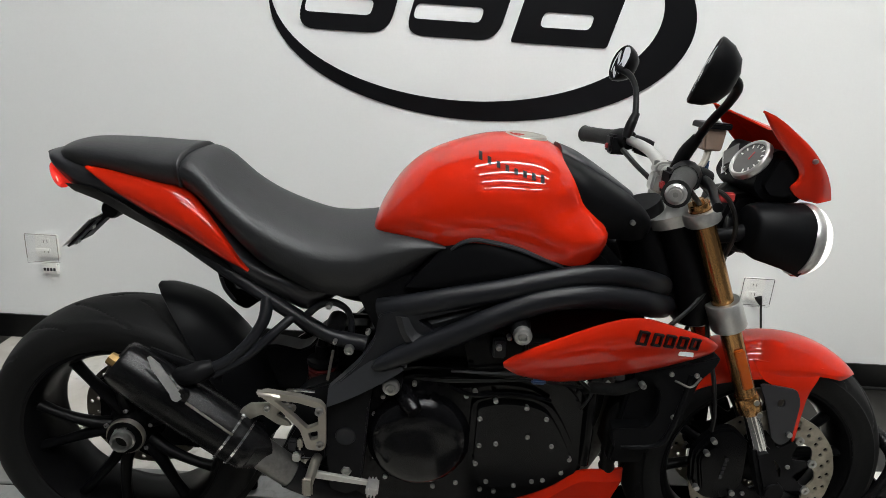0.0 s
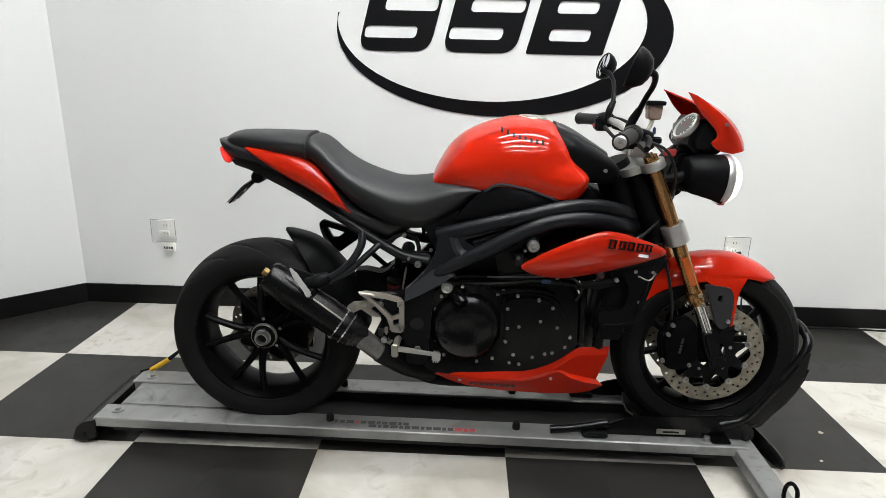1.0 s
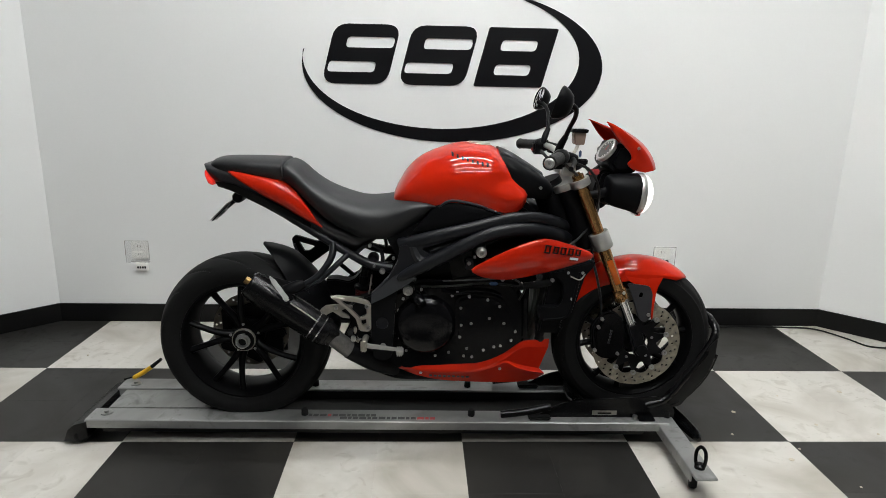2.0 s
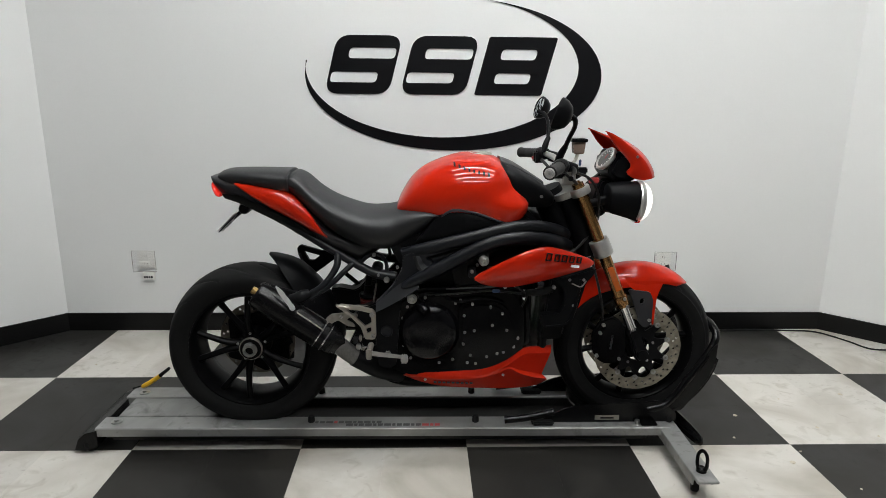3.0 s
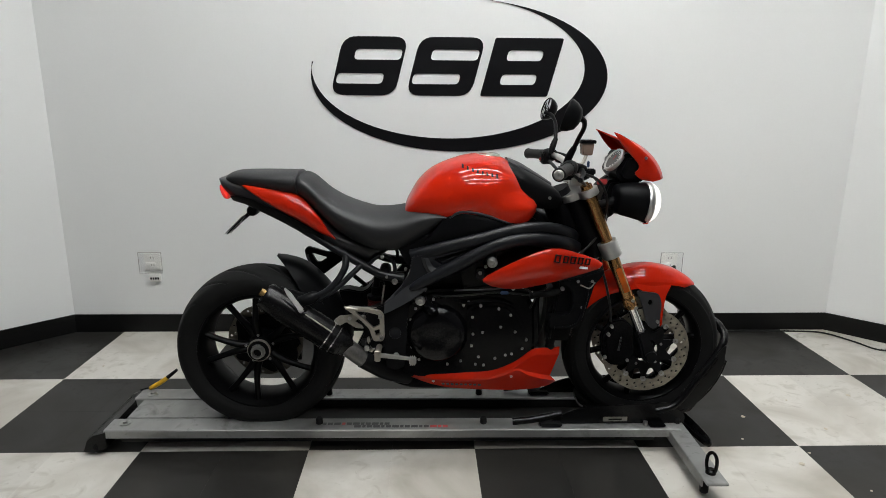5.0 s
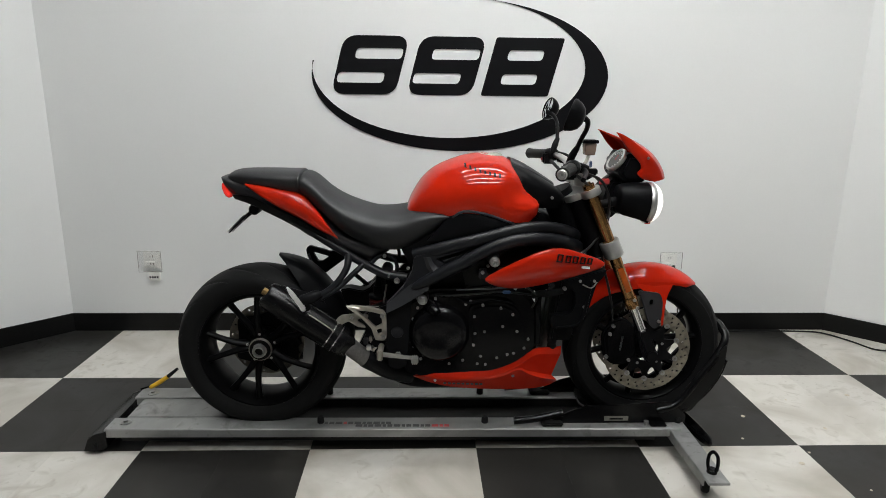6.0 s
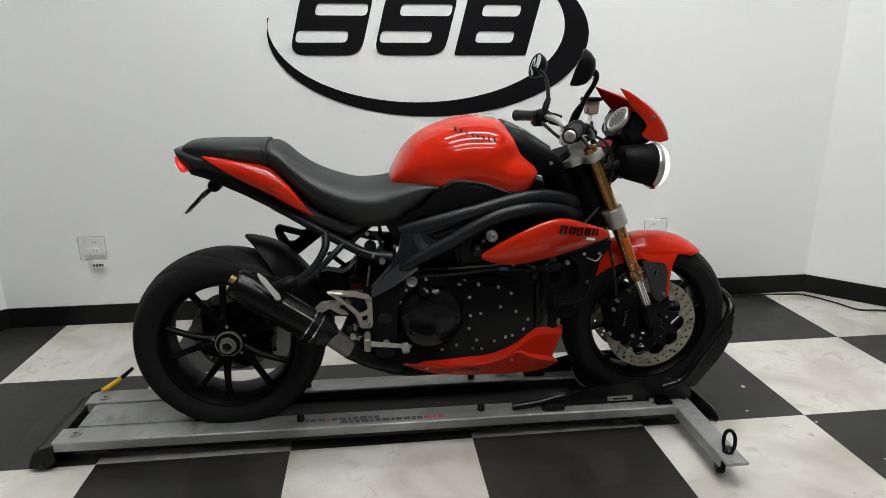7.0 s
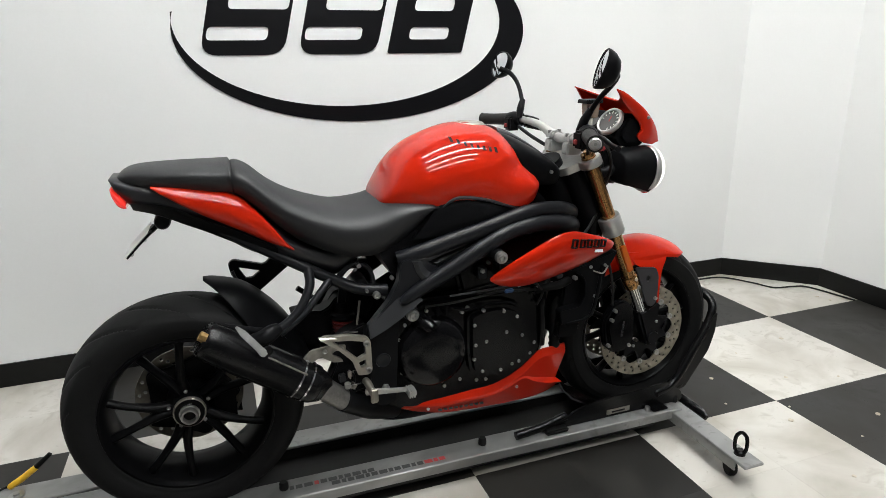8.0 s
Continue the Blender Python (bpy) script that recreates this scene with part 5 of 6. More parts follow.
part("rod_clevis", block(0.392, -0.180, 0.410, 0.408, -0.164, 0.428, 0.003), CAST, bike)
part("lever_spring", joined(lambda b: bar((0.40, -0.17, 0.44), (0.44, -0.18, 0.43), 0.006, 8, b), lambda b: bar((0.41, -0.16, 0.395), (0.44, -0.18, 0.415), 0.008, 8, b), lambda b: block(0.415, -0.185, 0.425, 0.462, -0.16, 0.455, 0.004, b)), PLASTIC, bike)

# ---- bodywork ----
TANK = [(0.529, 0.885, 0.872, 0.05), (0.534, 0.905, 0.872, 0.085, 0.45), (0.548, 0.935, 0.874, 0.108), (0.579, 0.984, 0.876, 0.130), (0.623, 1.024, 0.878, 0.148), (0.679, 1.051, 0.876, 0.160), (0.747, 1.071, 0.885, 0.168), (0.807, 1.074, 0.880, 0.170),
                               (0.856, 1.066, 0.868, 0.172, 0.33), (0.895, 1.044, 0.857, 0.171, 0.33), (0.925, 1.005, 0.857, 0.165, 0.33), (0.950, 0.966, 0.866, 0.155, 0.36), (0.968, 0.940, 0.885, 0.140, 0.4), (0.976, 0.920, 0.905, 0.12)]
body = hull(TANK, 7, 44, 2.05, 0.05, 0.30)
for v in body.verts:
    # the knee hollow ahead of each flank, under a raised shoulder
    q = math.exp(-((v.co.x - 0.905) / 0.050) ** 2 - ((v.co.z - 0.958) / 0.034) ** 2)
    v.co.y *= 1 - 0.13 * q
    q = math.exp(-((v.co.x - 0.955) / 0.030) ** 2 - ((v.co.z - 0.905) / 0.028) ** 2)
    v.co.y *= 1 + 0.05 * q
tank = part("fuel_tank", body, RED, bike, "glossy red fuel tank")
part("filler_cap", lathe([(0.0, 0.0035), (0.026, 0.0035), (0.029, 0.0015), (0.033, 0.0035), (0.040, 0.003), (0.043, -0.001), (0.043, -0.012), (0.0, -0.012)], 48, pose(0.818, -0.004, 1.0700, 93, 2)), SILVER, tank, "chrome filler cap ring")
cover = part("tank_front_cover", hull([(0.875, 1.052, 0.93, 0.100), (0.92, 1.036, 0.91, 0.122), (0.97, 1.010, 0.90, 0.122), (1.03, 0.974, 0.895, 0.112), (1.060, 0.950, 0.900, 0.095), (1.074, 0.930, 0.912, 0.070)], 6, 30, 3.0, 0.1, 0.5), PLASTIC, bike, "matt black cover ahead of the tank")
part("cover_spine", hull([(0.885, 1.060, 1.03, 0.05), (0.93, 1.043, 1.01, 0.062), (0.99, 1.008, 0.98, 0.056), (1.04, 0.976, 0.95, 0.04)], 5, 24, 3.0), GREY_PLASTIC, cover)
part("bolt", lathe([(0.0, -0.004), (0.005, -0.004), (0.005, 0.004), (0.0, 0.004)], 12, pose(1.02, -0.118, 0.935)), BOLT, cover)
# plain printed marks on the tank flank


def tank_side(x, z):
    return hull_y(TANK, x, z, 2.05, 0.30)


for k in range(8):
    u = k / 7
    x, z = 0.722 + 0.112 * u, 1.041 - 0.029 * u - 0.003 * math.sin(u * math.pi)
    h = 0.0130 - 0.0030 * math.sin(u * math.pi)
    marks = patch(tank_side, [(x, z - h / 2), (x + 0.0068, z - h / 2 - 0.0016), (x + 0.0068, z + h / 2 - 0.0016), (x, z + h / 2)])
    part("printed_bar", marks, INK, tank)

seat = part("rider_seat", hull([(0.150, 0.990, 0.950, 0.098, 0.5), (0.166, 0.999, 0.942, 0.104, 0.5), (0.176, 1.005, 0.936, 0.109, 0.5), (0.190, 1.004, 0.928, 0.113, 0.5), (0.215, 0.990, 0.905, 0.118, 0.5), (0.262, 0.948, 0.858, 0.130, 0.5), (0.320, 0.914, 0.810, 0.145, 0.5), (0.399, 0.886, 0.770, 0.158, 0.5), (0.448, 0.879, 0.758, 0.164, 0.5), (0.510, 0.884, 0.758, 0.166, 0.5),
                                (0.560, 0.895, 0.778, 0.166, 0.55), (0.605, 0.897, 0.808, 0.164, 0.6), (0.645, 0.890, 0.845, 0.162, 0.6), (0.672, 0.878, 0.866, 0.156, 0.6)], 6, 32, 2.7, 0.22), SEAT, bike, "charcoal vinyl rider seat")
part("passenger_seat", hull([(-0.083, 0.990, 0.984, 0.03), (-0.074, 1.000, 0.975, 0.055), (-0.055, 1.009, 0.970, 0.072), (-0.02, 1.013, 0.966, 0.086), (0.06, 1.014, 0.958, 0.100), (0.13, 1.013, 0.948, 0.106), (0.158, 1.013, 0.946, 0.107), (0.167, 1.0125, 0.943, 0.1095), (0.171, 1.006, 0.944, 0.106)], 6, 30, 2.4, 0.12, 0.5), SEAT, bike, "charcoal vinyl passenger seat")
part("tail_unit", hull([(-0.098, 0.990, 0.984, 0.055), (-0.085, 0.990, 0.950, 0.070, 0.6), (-0.05, 0.984, 0.916, 0.080, 0.6), (-0.01, 0.975, 0.898, 0.088, 0.6), (0.06, 0.962, 0.868, 0.098, 0.6), (0.131, 0.945, 0.834, 0.106, 0.6), (0.187, 0.928, 0.795, 0.112, 0.6), (0.25, 0.868, 0.765, 0.116, 0.6),
                       (0.31, 0.812, 0.738, 0.114, 0.6), (0.395, 0.785, 0.700, 0.112, 0.6), (0.430, 0.780, 0.712, 0.108, 0.6), (0.47, 0.772, 0.740, 0.10, 0.6)], 6, 28, 3.0, 0.35), TAIL, bike, "satin black tail unit")
for s in (-1, 1):
    part("tail_panel", shell([((-0.010, 0.094, 0.971), (-0.006, 0.095, 0.965), 0.001), ((0.053, 0.088, 0.964), (0.045, 0.104, 0.930), 0.010), ((0.110, 0.090, 0.954), (0.100, 0.102, 0.894), 0.018), ((0.165, 0.094, 0.940), (0.165, 0.104, 0.858), 0.022), ((0.195, 0.100, 0.920), (0.203, 0.107, 0.836), 0.020),
                              ((0.237, 0.116, 0.874), (0.247, 0.119, 0.815), 0.008), ((0.280, 0.126, 0.815), (0.278, 0.123, 0.802), 0.002), ((0.298, 0.126, 0.794), (0.297, 0.126, 0.792), 0.0005)], s, 6, 12, 0.012, 0.6), RED, bike, "glossy red tail panel")
for s in (-1, 1):
    part("undertray", shell([((-0.058, 0.080, 0.933), (-0.056, 0.058, 0.914), 0.0005), ((0.0, 0.0925, 0.930), (0.0, 0.066, 0.897), 0.001), ((0.05, 0.100, 0.910), (0.05, 0.070, 0.872), 0.001), ((0.10, 0.106, 0.884), (0.10, 0.074, 0.848), 0.001),
                             ((0.16, 0.112, 0.856), (0.16, 0.080, 0.816), 0.001), ((0.26, 0.1185, 0.800), (0.26, 0.085, 0.760), 0.001)], s, 5, 5, 0.003), BLACK, bike, "black undertray strip")
part("tail_lamp", hull([(-0.100, 0.968, 0.956, 0.050), (-0.096, 0.970, 0.942, 0.062), (-0.086, 0.964, 0.927, 0.073), (-0.075, 0.948, 0.921, 0.078), (-0.068, 0.936, 0.921, 0.077)], 5, 20, 3.0), TAILRED, bike, "lit red tail lamp")
part("plate_light", lathe([(0.0, -0.03), (0.016, -0.03), (0.019, -0.024), (0.019, 0.024), (0.016, 0.03), (0.0, 0.03)], 20, pose(0.0, -0.01, 0.874)), BLACK, bike)
holder = part("plate_holder", joined(lambda b: tube([(-0.008, -0.01, 0.868), (-0.040, -0.01, 0.840), (-0.087, -0.01, 0.796)], [0.008, 0.006, 0.004], 8, 3, 1.6, b),
                                     lambda b: plate([outline([(-0.026, 0.852), (-0.030, 0.854), (-0.090, 0.795), (-0.087, 0.792)], 0.001, 2)], -0.045, 0.045, 0.0, b)), BLACK, bike, "black number plate holder")
part("blank_plate", plate([outline([(-0.0325, 0.8560), (-0.0340, 0.8570), (-0.0935, 0.7985), (-0.0925, 0.7965)], 0.0004, 2)], -0.060, 0.060), WHITE, holder, "pale blank backing plate")
for q in (0.2, 0.8):
    part("bolt", lathe([(0.0, -0.004), (0.006, -0.004), (0.006, 0.008), (0.0, 0.008)], 10, pose(-0.035 - 0.055 * q, -0.03, 0.845 - 0.055 * q)), BOLT, holder)

# ---- headlamps, screen and instruments ----
for s in (-1, 1):
    y = s * 0.092
    hx = turned((1.0, 0, -0.07))
    lamp = part("headlamp", moved(hull([(1.248, 0.968, 0.900, 0.036, 0.5), (1.254, 0.978, 0.882, 0.050, 0.5), (1.285, 0.984, 0.872, 0.061, 0.5), (1.32, 0.985, 0.862, 0.066, 0.5), (1.350, 0.985, 0.850, 0.067, 0.5)], 5, 24, 2.3, 0.5, 0.5), (0, y, 0)), PLASTIC, bike, "black round headlamp, switched on")
    part("lamp_rim", lathe([(0.056, -0.006), (0.069, -0.006), (0.0708, -0.003), (0.0708, 0.009), (0.068, 0.014), (0.056, 0.012)], 48, pose(1.352, y, 0.917) @ hx, loop=True), CAST, lamp, "chrome headlamp rim")
    part("lens", lathe([(0.0, 0.050), (0.02, 0.0485), (0.04, 0.043), (0.055, 0.034), (0.064, 0.024), (0.0675, 0.015), (0.0675, 0.010), (0.0, 0.010)], 40, pose(1.352, y, 0.917) @ hx), LENS, lamp, "bright lit lens")
    part("lamp_tab", block(1.352, y - 0.008, 0.842, 1.370, y + 0.008, 0.852, 0.002), RED, lamp)
    ears = part("lamp_bracket", tube([(1.19, s * 0.06, 0.90), (1.24, s * 0.075, 0.915), (1.29, s * 0.085, 0.935)], [0.014, 0.016, 0.02], 10, 4), BLACK, lamp)
lampdata = bpy.data.lights.new("headlamp_beam", "SPOT")
lampdata.energy, lampdata.spot_size, lampdata.spot_blend, lampdata.shadow_soft_size = 3.2, radians(160), 1.0, 0.05
lampdata.color = (1.0, 0.93, 0.82)
for s in (-1, 1):
    beam = new("headlamp_beam", lampdata)
    beam.matrix_basis = look((0.435 + 1.425, 0.125 + s * 0.092, 0.905), (3.66, 0.50 + s * 0.14, 0.64))
# the red fly screen: crown with two horns, and a cheek on each side
rings = []
for k in range(25):
    v = -1 + k / 12
    q = abs(v)
    back = (1.225 + 0.078 * (1 - q ** 1.6), v * 0.112, 1.155 - 0.040 * (1 - q ** 1.4))
    nose = (1.440 - 0.045 * q * q, v * 0.075, 0.992 + 0.004 * q)
    row = []
    for inner in (0, 1):
        line = []
        for j in range(11):
            t = j / 10
            rise = 0.030 * (4 * t * (1 - t)) ** 0.8 * (1 - 0.25 * q)
            x = back[0] + (nose[0] - back[0]) * t + rise * 0.6
            z = back[2] + (nose[2] - back[2]) * t + rise * 0.75 - inner * 0.003
            line.append((x - inner * 0.002, back[1] + (nose[1] - back[1]) * t ** 1.3 + math.copysign(0.010, v) * q * 4 * t * (1 - t), z))
        row += line if not inner else line[::-1]
    rings.append(row)
bm = bmesh.new()
skin(bm, rings)
screen = part("fly_screen", bm, RED, bike, "glossy red fly screen with two swept-back horns")
for s in (-1, 1):
    part("cheek", shell([((1.226, 0.111, 1.154), (1.228, 0.111, 1.150), 0.001), ((1.262, 0.116, 1.136), (1.262, 0.113, 1.104), 0.003), ((1.318, 0.113, 1.100), (1.310, 0.110, 1.056), 0.004), ((1.365, 0.100, 1.060), (1.318, 0.108, 1.034), 0.005),
                         ((1.392, 0.088, 1.026), (1.306, 0.110, 1.018), 0.006), ((1.404, 0.080, 1.004), (1.330, 0.105, 0.998), 0.003), ((1.408, 0.078, 0.994), (1.375, 0.090, 0.988), 0.001)], s, 5, 8, 0.004), RED, screen)
    part("screen_bolt", lathe([(0.0, -0.003), (0.0042, -0.003), (0.0050, 0.0), (0.0050, 0.006), (0.0, 0.006)], 14, pose(1.338, s * 0.114, 1.070)), BOLT, screen)
dash = part("instrument_pod", joined(lambda b: plate([outline([(1.245, 1.015), (1.275, 1.085), (1.33, 1.075), (1.355, 1.03), (1.34, 0.985), (1.27, 0.985)], 0.015, 4)], -0.100, 0.100, 0.014, b)), PLASTIC, bike, "black instrument pod")
face = turned((-0.80, -0.14, 0.58))
dm = pose(1.256, -0.050, 1.054) @ face @ Matrix.Diagonal((0.97, 0.9, 0.97, 1.0))
part("dial", lathe([(0.0, 0.012), (0.037, 0.012), (0.038, 0.0), (0.0, 0.0)], 40, dm), DIAL, dash, "round rev counter with a pale face")
part("bezel", lathe([(0.036, 0.004), (0.036, 0.015), (0.040, 0.017), (0.044, 0.014), (0.046, 0.004), (0.044, 0.0), (0.037, 0.0)], 48, dm, loop=True), CAST, dash, "chrome dial bezel")
part("needle", block(-0.0015, 0.0125, -0.003, 0.0015, 0.0135, 0.016, 0), REDBAR, dash).matrix_basis = dm @ pose(0, 0, 0, 0, 40)
for k in range(11):
    a = math.radians(-120 + 24 * k)
    part("dial_mark", block(-0.0012, 0.0123, 0.026, 0.0012, 0.0131, 0.033, 0), WHITE, dash).matrix_basis = dm @ pose(0, 0, 0, 0, -120 + 24 * k)
sm = pose(1.267, 0.048, 1.048) @ face
part("screen_display", block(-0.026, 0.0, -0.022, 0.026, 0.012, 0.022, 0.004), DIAL, dash).matrix_basis = sm
part("display_frame", block(-0.036, -0.012, -0.034, 0.036, 0.008, 0.034, 0.010), CAST, dash).matrix_basis = sm

# ---- handlebar and controls ----
part("handlebar", tube([(1.000, -0.355, 1.042), (1.042, -0.27, 1.046), (1.070, -0.215, 1.048), (1.100, -0.14, 1.040), (1.118, -0.085, 1.018), (1.122, -0.04, 1.010), (1.126, 0.04, 1.010), (1.128, 0.085, 1.018), (1.116, 0.14, 1.040), (1.094, 0.215, 1.050), (1.071, 0.27, 1.050), (1.033, 0.355, 1.048)],
                       [0.011, 0.011, 0.011, 0.012, 0.0145, 0.0145, 0.0145, 0.0145, 0.012, 0.011, 0.011, 0.011], 16, 6), CAST, bike, "bare aluminium tapered handlebar")
for y in (-0.052, 0.052):
    riser = part("riser", plate([outline([(1.096, 0.968), (1.148, 0.968), (1.146, 1.006), (1.100, 1.006)], 0.010, 4)], y - 0.017, y + 0.017, 0.005), CAST, bike, "cast alloy handlebar riser")
    part("clamp_cap", plate([outline([(1.099, 1.008), (1.148, 1.008), (1.144, 1.024), (1.132, 1.030), (1.114, 1.030), (1.103, 1.024)], 0.008, 4)], y - 0.017, y + 0.017, 0.005), CAST, riser)
    for bx in (1.107, 1.140):
        part("bolt", lathe([(0.0, 0.001), (0.003, 0.001), (0.0035, 0.004), (0.0058, 0.004), (0.0062, 0.0), (0.0062, -0.006), (0.0, -0.006)], 14, pose(bx, y, 1.027, 90)), BOLT, riser)
for s in (-1, 1):
    dx = 0.015 + 0.015 * s
    a, b_ = Vector((1.042 + dx, s * 0.265, 1.048)), Vector((0.992 + dx, s * 0.370, 1.043))
    grip = part("grip", tube([a, a.lerp(b_, 0.06), a.lerp(b_, 0.5), a.lerp(b_, 0.94), b_], [0.021, 0.0195, 0.0185, 0.0195, 0.021], 18, 3), GRIP, bike, "black ribbed rubber grip")
    e = (b_ - a).normalized()
    part("bar_end", lathe([(0.004, 0.008), (0.009, 0.009), (0.0095, 0.006), (0.0125, 0.007), (0.0155, 0.004), (0.0155, -0.004), (0.004, -0.004)], 28, Matrix.Translation(b_) @ turned(e), loop=True), CAST, grip, "machined aluminium bar end")
    part("bar_end_screw", lathe([(0.0, 0.0065), (0.0042, 0.0065), (0.0042, 0.0), (0.0, 0.0)], 12, Matrix.Translation(b_) @ turned(e)), BOLT, grip)
    sw = part("switchgear", joined(lambda b: tube([a, a + Vector((0.010, -s * 0.022, 0.001)), a + Vector((0.022, -s * 0.048, 0.002))], [0.022, 0.026, 0.022], 14, 3, 1.0, b),
                                   lambda b: block(a.x - 0.022, min(a.y, a.y - s * 0.045), a.z - 0.034, a.x + 0.02, max(a.y, a.y - s * 0.045), a.z + 0.012, 0.006, b)), BLACK, bike, "black switch cluster")
    part("switch", block(a.x - 0.028, a.y - s * 0.025 - 0.006, a.z - 0.022, a.x - 0.02, a.y - s * 0.025 + 0.006, a.z - 0.010, 0.002), REDBAR, sw)
    part("control_lever", tube([(a.x + 0.055, s * 0.20, 1.040), (a.x + 0.052, s * 0.25, 1.036), (a.x + 0.03, s * 0.32, 1.030), (a.x + 0.012, s * 0.375, 1.028)], [0.010, 0.008, 0.0065, 0.0075], 10, 5), BLACK, bike, "black control lever")
    part("lever_perch", tube([(1.070 + dx, s * 0.205, 1.046), (1.095 + dx, s * 0.20, 1.044), (1.112 + dx, s * 0.195, 1.040)], [0.020, 0.016, 0.013], 12, 3), BLACK, bike)
    # mirror: stem, shell and glass
    mx = 0.019 + 0.019 * s
    mirror = part("mirror_stem", joined(lambda b: tube([(1.045 + mx, s * 0.215, 1.055), (1.054 + mx, s * 0.222, 1.085), (1.066 + mx, s * 0.232, 1.112)], [0.011, 0.012, 0.009], 12, 4, 1.0, b),
                                        lambda b: tube([(1.064 + mx, s * 0.230, 1.106), (1.070 + mx, s * 0.262, 1.142), (1.074 + mx, s * 0.300, 1.172), (1.066 + mx, s * 0.335, 1.196), (1.046 + mx, s * 0.355 + 0.008, 1.208)], [0.0075, 0.007, 0.007, 0.008, 0.010], 10, 5, 1.0, b)), BLACK, bike, "black mirror with a bent stem")
    nrm = Vector((-0.88, 0.30 if s < 0 else -0.16, 0.33)).normalized()
    rise = Vector((0.40 if s < 0 else -0.10, 0.0, 0.92))
    rise = (rise - nrm * rise.dot(nrm)).normalized()
    wide = nrm.cross(rise)
    mm = Matrix.Translation((1.012, -0.355, 1.214) if s < 0 else (1.094, 0.385, 1.221)) @ Matrix((wide, nrm, rise)).transposed().to_4x4()

    def egg(bm):
        for v in bm.verts:
            v.co.x *= (0.76 if s < 0 else 0.90) * (1 + 3.6 * v.co.z)
            v.co.z *= 0.96 if s < 0 else 0.92
        bmesh.ops.transform(bm, matrix=mm, verts=bm.verts)
        return bm
    part("mirror_shell", egg(lathe([(0.0, -0.040), (0.016, -0.0385), (0.033, -0.031), (0.045, -0.015), (0.050, 0.0), (0.050, 0.005), (0.047, 0.007), (0.046, 0.003), (0.0, 0.003)], 40)), BLACK, mirror)
    part("mirror_glass", egg(lathe([(0.0, 0.0085), (0.015, 0.0081), (0.03, 0.0069), (0.0455, 0.0045), (0.0455, 0.0025), (0.0, 0.0025)], 40)), MIRROR, mirror, "dark mirror glass")
cup = part("brake_fluid_cup", plate([outline([(1.116, 1.080), (1.150, 1.080), (1.154, 1.120), (1.112, 1.120)], 0.006, 3)], -0.142, -0.108, 0.006), FLUID, bike, "amber brake fluid cup with a black lid")
part("lid", plate([outline([(1.104, 1.119), (1.158, 1.119), (1.158, 1.130), (1.106, 1.130)], 0.004, 3)], -0.150, -0.100, 0.003), BLACK, cup)
part("cup_bracket", tube([(1.100, -0.165, 1.045), (1.118, -0.150, 1.060), (1.132, -0.128, 1.082)], 0.006, 8, 4), SILVER, cup)
# cables and brake hoses
HOSES = (
        ("brake_hose", [(1.10, -0.19, 1.03), (1.17, -0.16, 1.00), (1.215, -0.12, 0.93), (1.225, -0.07, 0.84), (1.215, -0.09, 0.72), (1.235, -0.12, 0.62), (1.255, -0.115, 0.54), (1.262, -0.105, 0.49)], 0.0045),
        ("brake_hose", [(1.225, -0.05, 0.80), (1.235, 0.02, 0.70), (1.24, 0.09, 0.58), (1.262, 0.105, 0.49)], 0.0045),
        )
CABLES = (
        ("throttle_cable", [(1.065, -0.21, 1.03), (1.13, -0.13, 0.985), (1.17, -0.05, 0.95), (1.12, -0.02, 0.90), (1.05, -0.04, 0.86)], 0.005),
        ("clutch_cable", [(1.10, 0.19, 1.03), (1.20, 0.12, 1.00), (1.235, 0.0, 0.94), (1.235, -0.06, 0.86), (1.18, -0.10, 0.78), (1.10, -0.14, 0.72)], 0.0045),
        ("wiring", [(1.26, -0.02, 0.96), (1.23, -0.05, 0.93), (1.245, -0.055, 0.885), (1.275, -0.05, 0.875)], 0.006),
        ("wiring", [(1.25, 0.03, 0.99), (1.20, -0.02, 0.965), (1.18, -0.04, 0.92), (1.18, -0.05, 0.84)], 0.009),
        ("brake_hose", [(1.075, 0.20, 1.03), (1.10, 0.15, 1.00), (1.13, 0.08, 0.97)], 0.006))
for name, pts, r in HOSES + CABLES:
    part(name, tube(pts, r, 8, 6), CORD, bike)
part("ignition_barrel", joined(lambda b: lathe([(0.0, 0.03), (0.018, 0.03), (0.020, 0.0), (0.0, 0.0)], 20, pose(1.165, 0, 0.985) @ turned((-0.42, 0, 0.9)), b), lambda b: block(1.16, -0.012, 1.0, 1.20, 0.012, 1.022, 0.004, b)), BLACK, bike)
part("cable_tag", block(1.19, -0.075, 0.975, 1.225, -0.065, 0.995, 0.003), REDBAR, bike)
part("front_cowl_inner", plate([outline([(1.20, 0.86), (1.235, 0.99), (1.29, 0.99), (1.29, 0.90), (1.25, 0.85)], 0.02, 3)], -0.05, 0.05, 0.01), BLACK, bike)

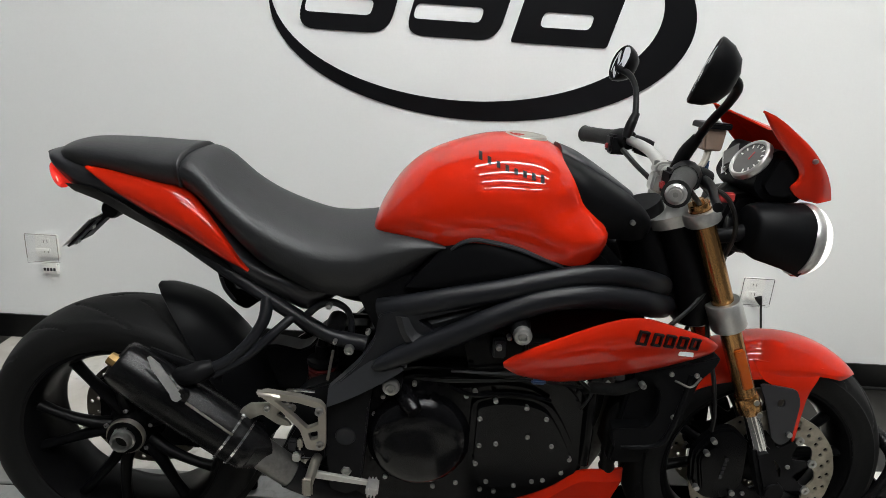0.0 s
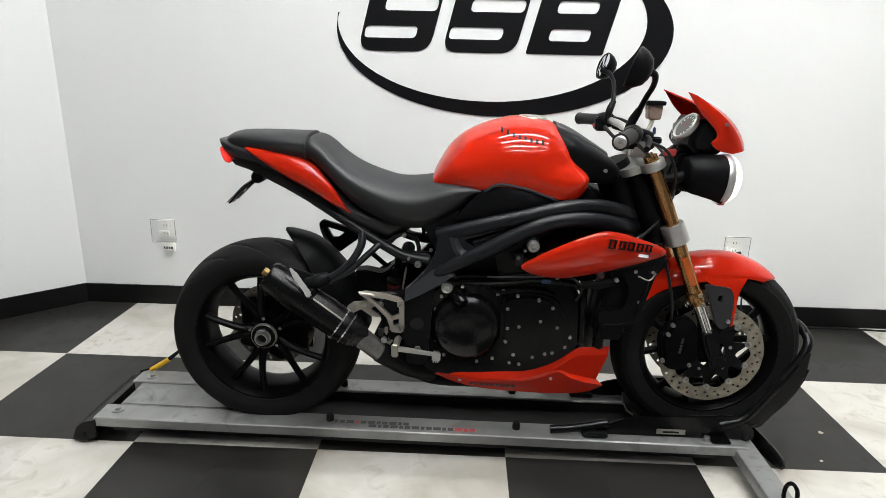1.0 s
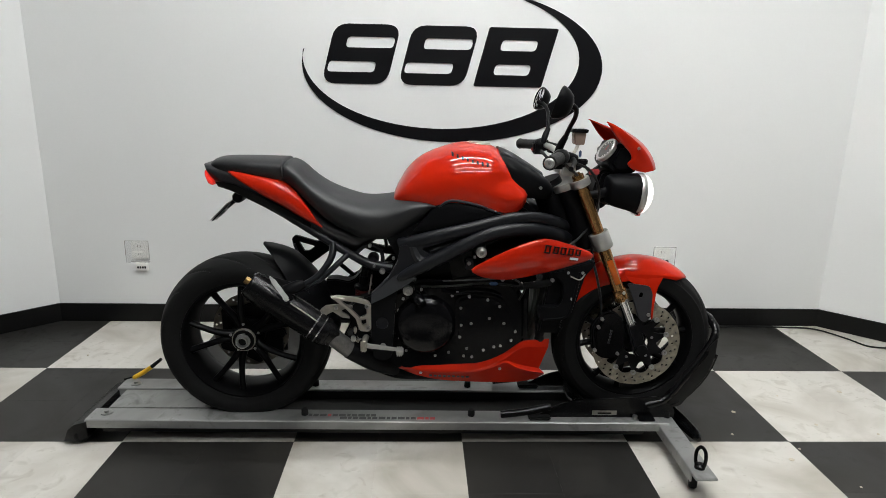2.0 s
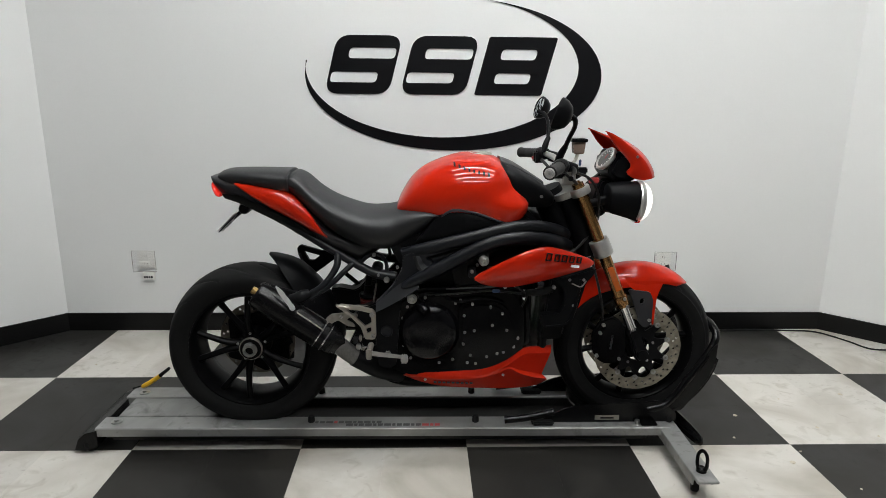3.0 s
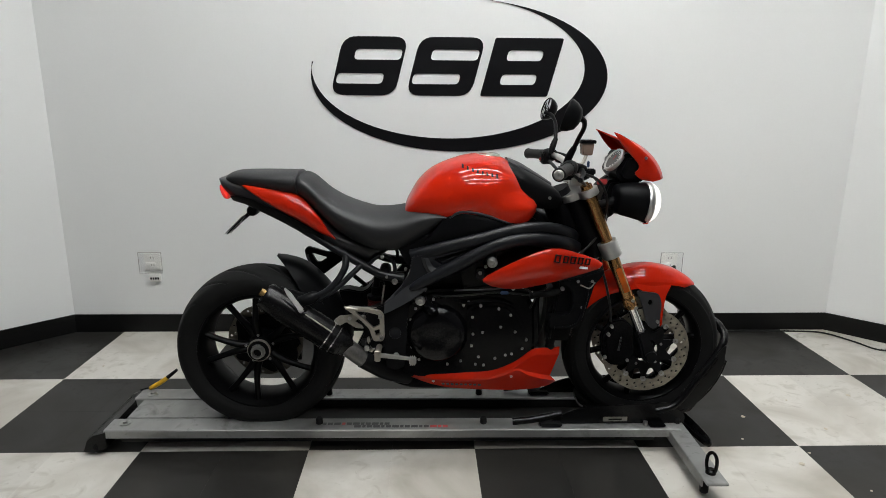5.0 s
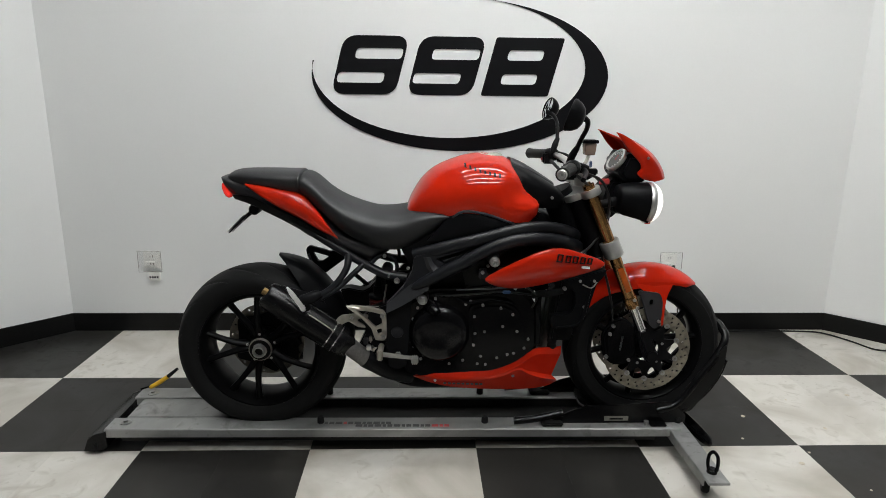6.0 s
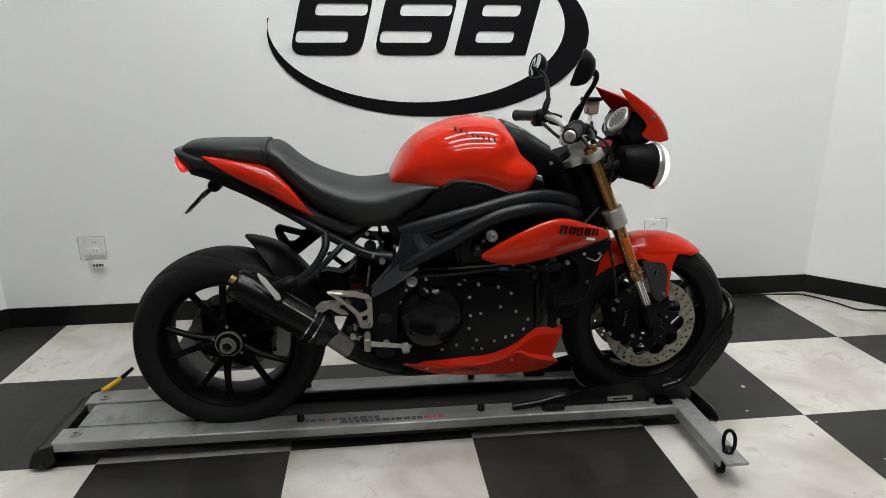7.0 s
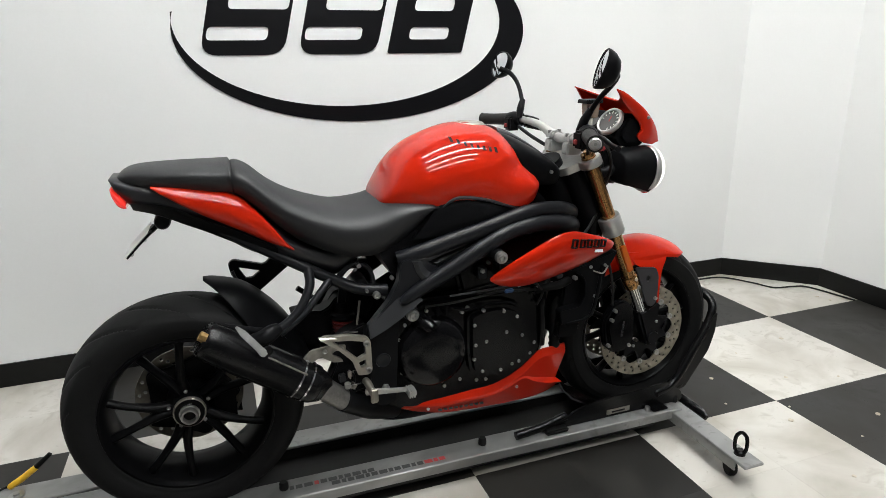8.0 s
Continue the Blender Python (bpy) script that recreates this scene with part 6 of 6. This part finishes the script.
# ---- small fittings seen between the larger parts ----
clutter = (("connector", WHITE, (0.962, -0.166, 0.600), (0.970, -0.156, 0.622)), ("connector", WHITE, (1.002, -0.170, 0.606), (1.012, -0.160, 0.626)),
           ("connector", GREY_PLASTIC, (1.010, -0.190, 0.640), (1.030, -0.170, 0.655)), ("relay", BLACK, (0.84, -0.17, 0.655), (0.89, -0.14, 0.70)),
           ("coil", BLACK, (0.90, -0.165, 0.66), (0.95, -0.14, 0.69)), ("bracket", FRAME, (0.775, -0.175, 0.665), (0.80, -0.15, 0.70)),
           ("brake_switch", SILVER, (0.402, -0.178, 0.436), (0.412, -0.166, 0.462)), ("bracket", SILVER, (0.405, -0.172, 0.405), (0.432, -0.164, 0.414)),
           ("cylinder_cap", GREY_PLASTIC, (0.380, -0.165, 0.425), (0.398, -0.148, 0.448)), ("connector", ALU, (0.600, -0.172, 0.384), (0.618, -0.166, 0.393)), ("blue_connector", BLUE, (1.148, -0.090, 1.034), (1.156, -0.080, 1.058)), ("starter_button", REDBAR, (1.196, -0.09, 0.985), (1.206, -0.08, 0.992)))
for name, mat, lo, hi in clutter:
    part(name, block(*lo, *hi, 0.003), mat, bike)
for bx, by, bz, r0 in ((0.803, -0.178, 0.712, 0.005), (0.785, -0.178, 0.690, 0.006), (0.90, -0.168, 0.632, 0.006), (0.935, -0.168, 0.640, 0.007), (0.470, -0.150, 0.668, 0.004), (0.455, -0.135, 0.735, 0.006),
                       (0.535, -0.165, 0.700, 0.005), (0.985, -0.152, 0.575, 0.006), (1.06, -0.205, 0.642, 0.006), (0.508, -0.155, 0.380, 0.006)):
    again("bolt", first, bike, Matrix.Translation((bx, by, bz)) @ Matrix.Diagonal((r0 / 0.0048, 1.4, r0 / 0.0048, 1)))
for k in range(5):
    t = 2 * math.pi * k / 5 + 0.4
    again("bolt", first, rear, Matrix.Translation((0.052 * math.cos(t), -0.045, REAR[1] + 0.052 * math.sin(t))))
    again("bolt", first, front, Matrix.Translation((FRONT[0] + 0.06 * math.cos(t), -0.0745, FRONT[1] + 0.06 * math.sin(t))))
part("coolant_hose", tube([(0.965, -0.15, 0.60), (0.985, -0.175, 0.615), (1.02, -0.185, 0.62), (1.06, -0.17, 0.625)], 0.012, 10, 5), RUBBER, bike)
part("wiring", tube([(0.93, -0.17, 0.64), (0.955, -0.178, 0.625), (0.975, -0.172, 0.60), (0.96, -0.165, 0.56)], 0.0035, 6, 5), CORD, bike)
part("wiring", tube([(0.70, -0.15, 0.62), (0.80, -0.165, 0.628), (0.88, -0.165, 0.634), (0.94, -0.165, 0.64)], 0.003, 6, 5), GREY_PLASTIC, bike)


# ---- specks on the floor ----
random.seed(7)
specks = bmesh.new()
for cx, cy in ((2.25, 0.05), (2.45, -0.05), (2.62, 0.12), (2.30, -0.42), (2.9, 0.4), (2.55, 0.9), (2.48, 0.86), (-0.5, 0.75), (2.1, -0.62), (3.5, 0.72), (3.52, 0.66), (2.34, 0.22), (2.52, -0.28), (2.38, -0.12), (2.70, -0.20), (2.18, 0.34), (2.82, 0.05), (2.60, 0.36)):
    r = 0.004 + 0.006 * random.random()
    ring = [(cx + r * (0.6 + 0.6 * random.random()) * math.cos(t), cy + r * (0.6 + 0.6 * random.random()) * math.sin(t), 0.0) for t in (2 * math.pi * k / 7 for k in range(7))]
    skin(specks, [[(x, y, 0.0003) for x, y, _ in ring], [(x, y, 0.0025) for x, y, _ in ring]])
tagged(part("floor_debris", specks, material("pale_crumbs", (0.5, 0.45, 0.36), 0.8, 0, 0.2, 60)), "pale crumbs scattered on the tiles", "debris", kind="stuff")

# ---- floor tiles, four to each colour square ----
HALF = T / 2


def tile_mesh(name, mat):
    bm = block(0.0001, 0.0001, -0.0035, HALF - 0.0001, HALF - 0.0001, 0.0, 0)
    top = [e for e in bm.edges if all(v.co.z > -0.001 for v in e.verts)]
    bmesh.ops.bevel(bm, geom=top, offset=0.0002, segments=1, affect="EDGES")
    me = bpy.data.meshes.new(name)
    bm.to_mesh(me)
    bm.free()
    me.materials.append(mat)
    return me


white_tile, black_tile = tile_mesh("white_tile", TILE_W), tile_mesh("black_tile", TILE_B)
for i in range(-4, 12):
    for j in range(-14, 4):
        light = (i // 2 + j // 2) % 2 == 0
        ob = new("floor_tile", white_tile if light else black_tile)
        ob.parent = floor
        ob.location = (i * HALF, j * HALF, 0.0)
for light, mat in ((True, TILE_W), (False, TILE_B)):
    bm = bmesh.new()
    for i in range(-4, 12):
        for j in range(-24, -14):
            if ((i // 2 + j // 2) % 2 == 0) == light:
                block(i * HALF + 0.0003, j * HALF + 0.0003, -0.0035, (i + 1) * HALF - 0.0003, (j + 1) * HALF - 0.0003, 0.0, 0, bm)
    tagged(part("far_tiles", bm, mat, floor), kind="stuff")
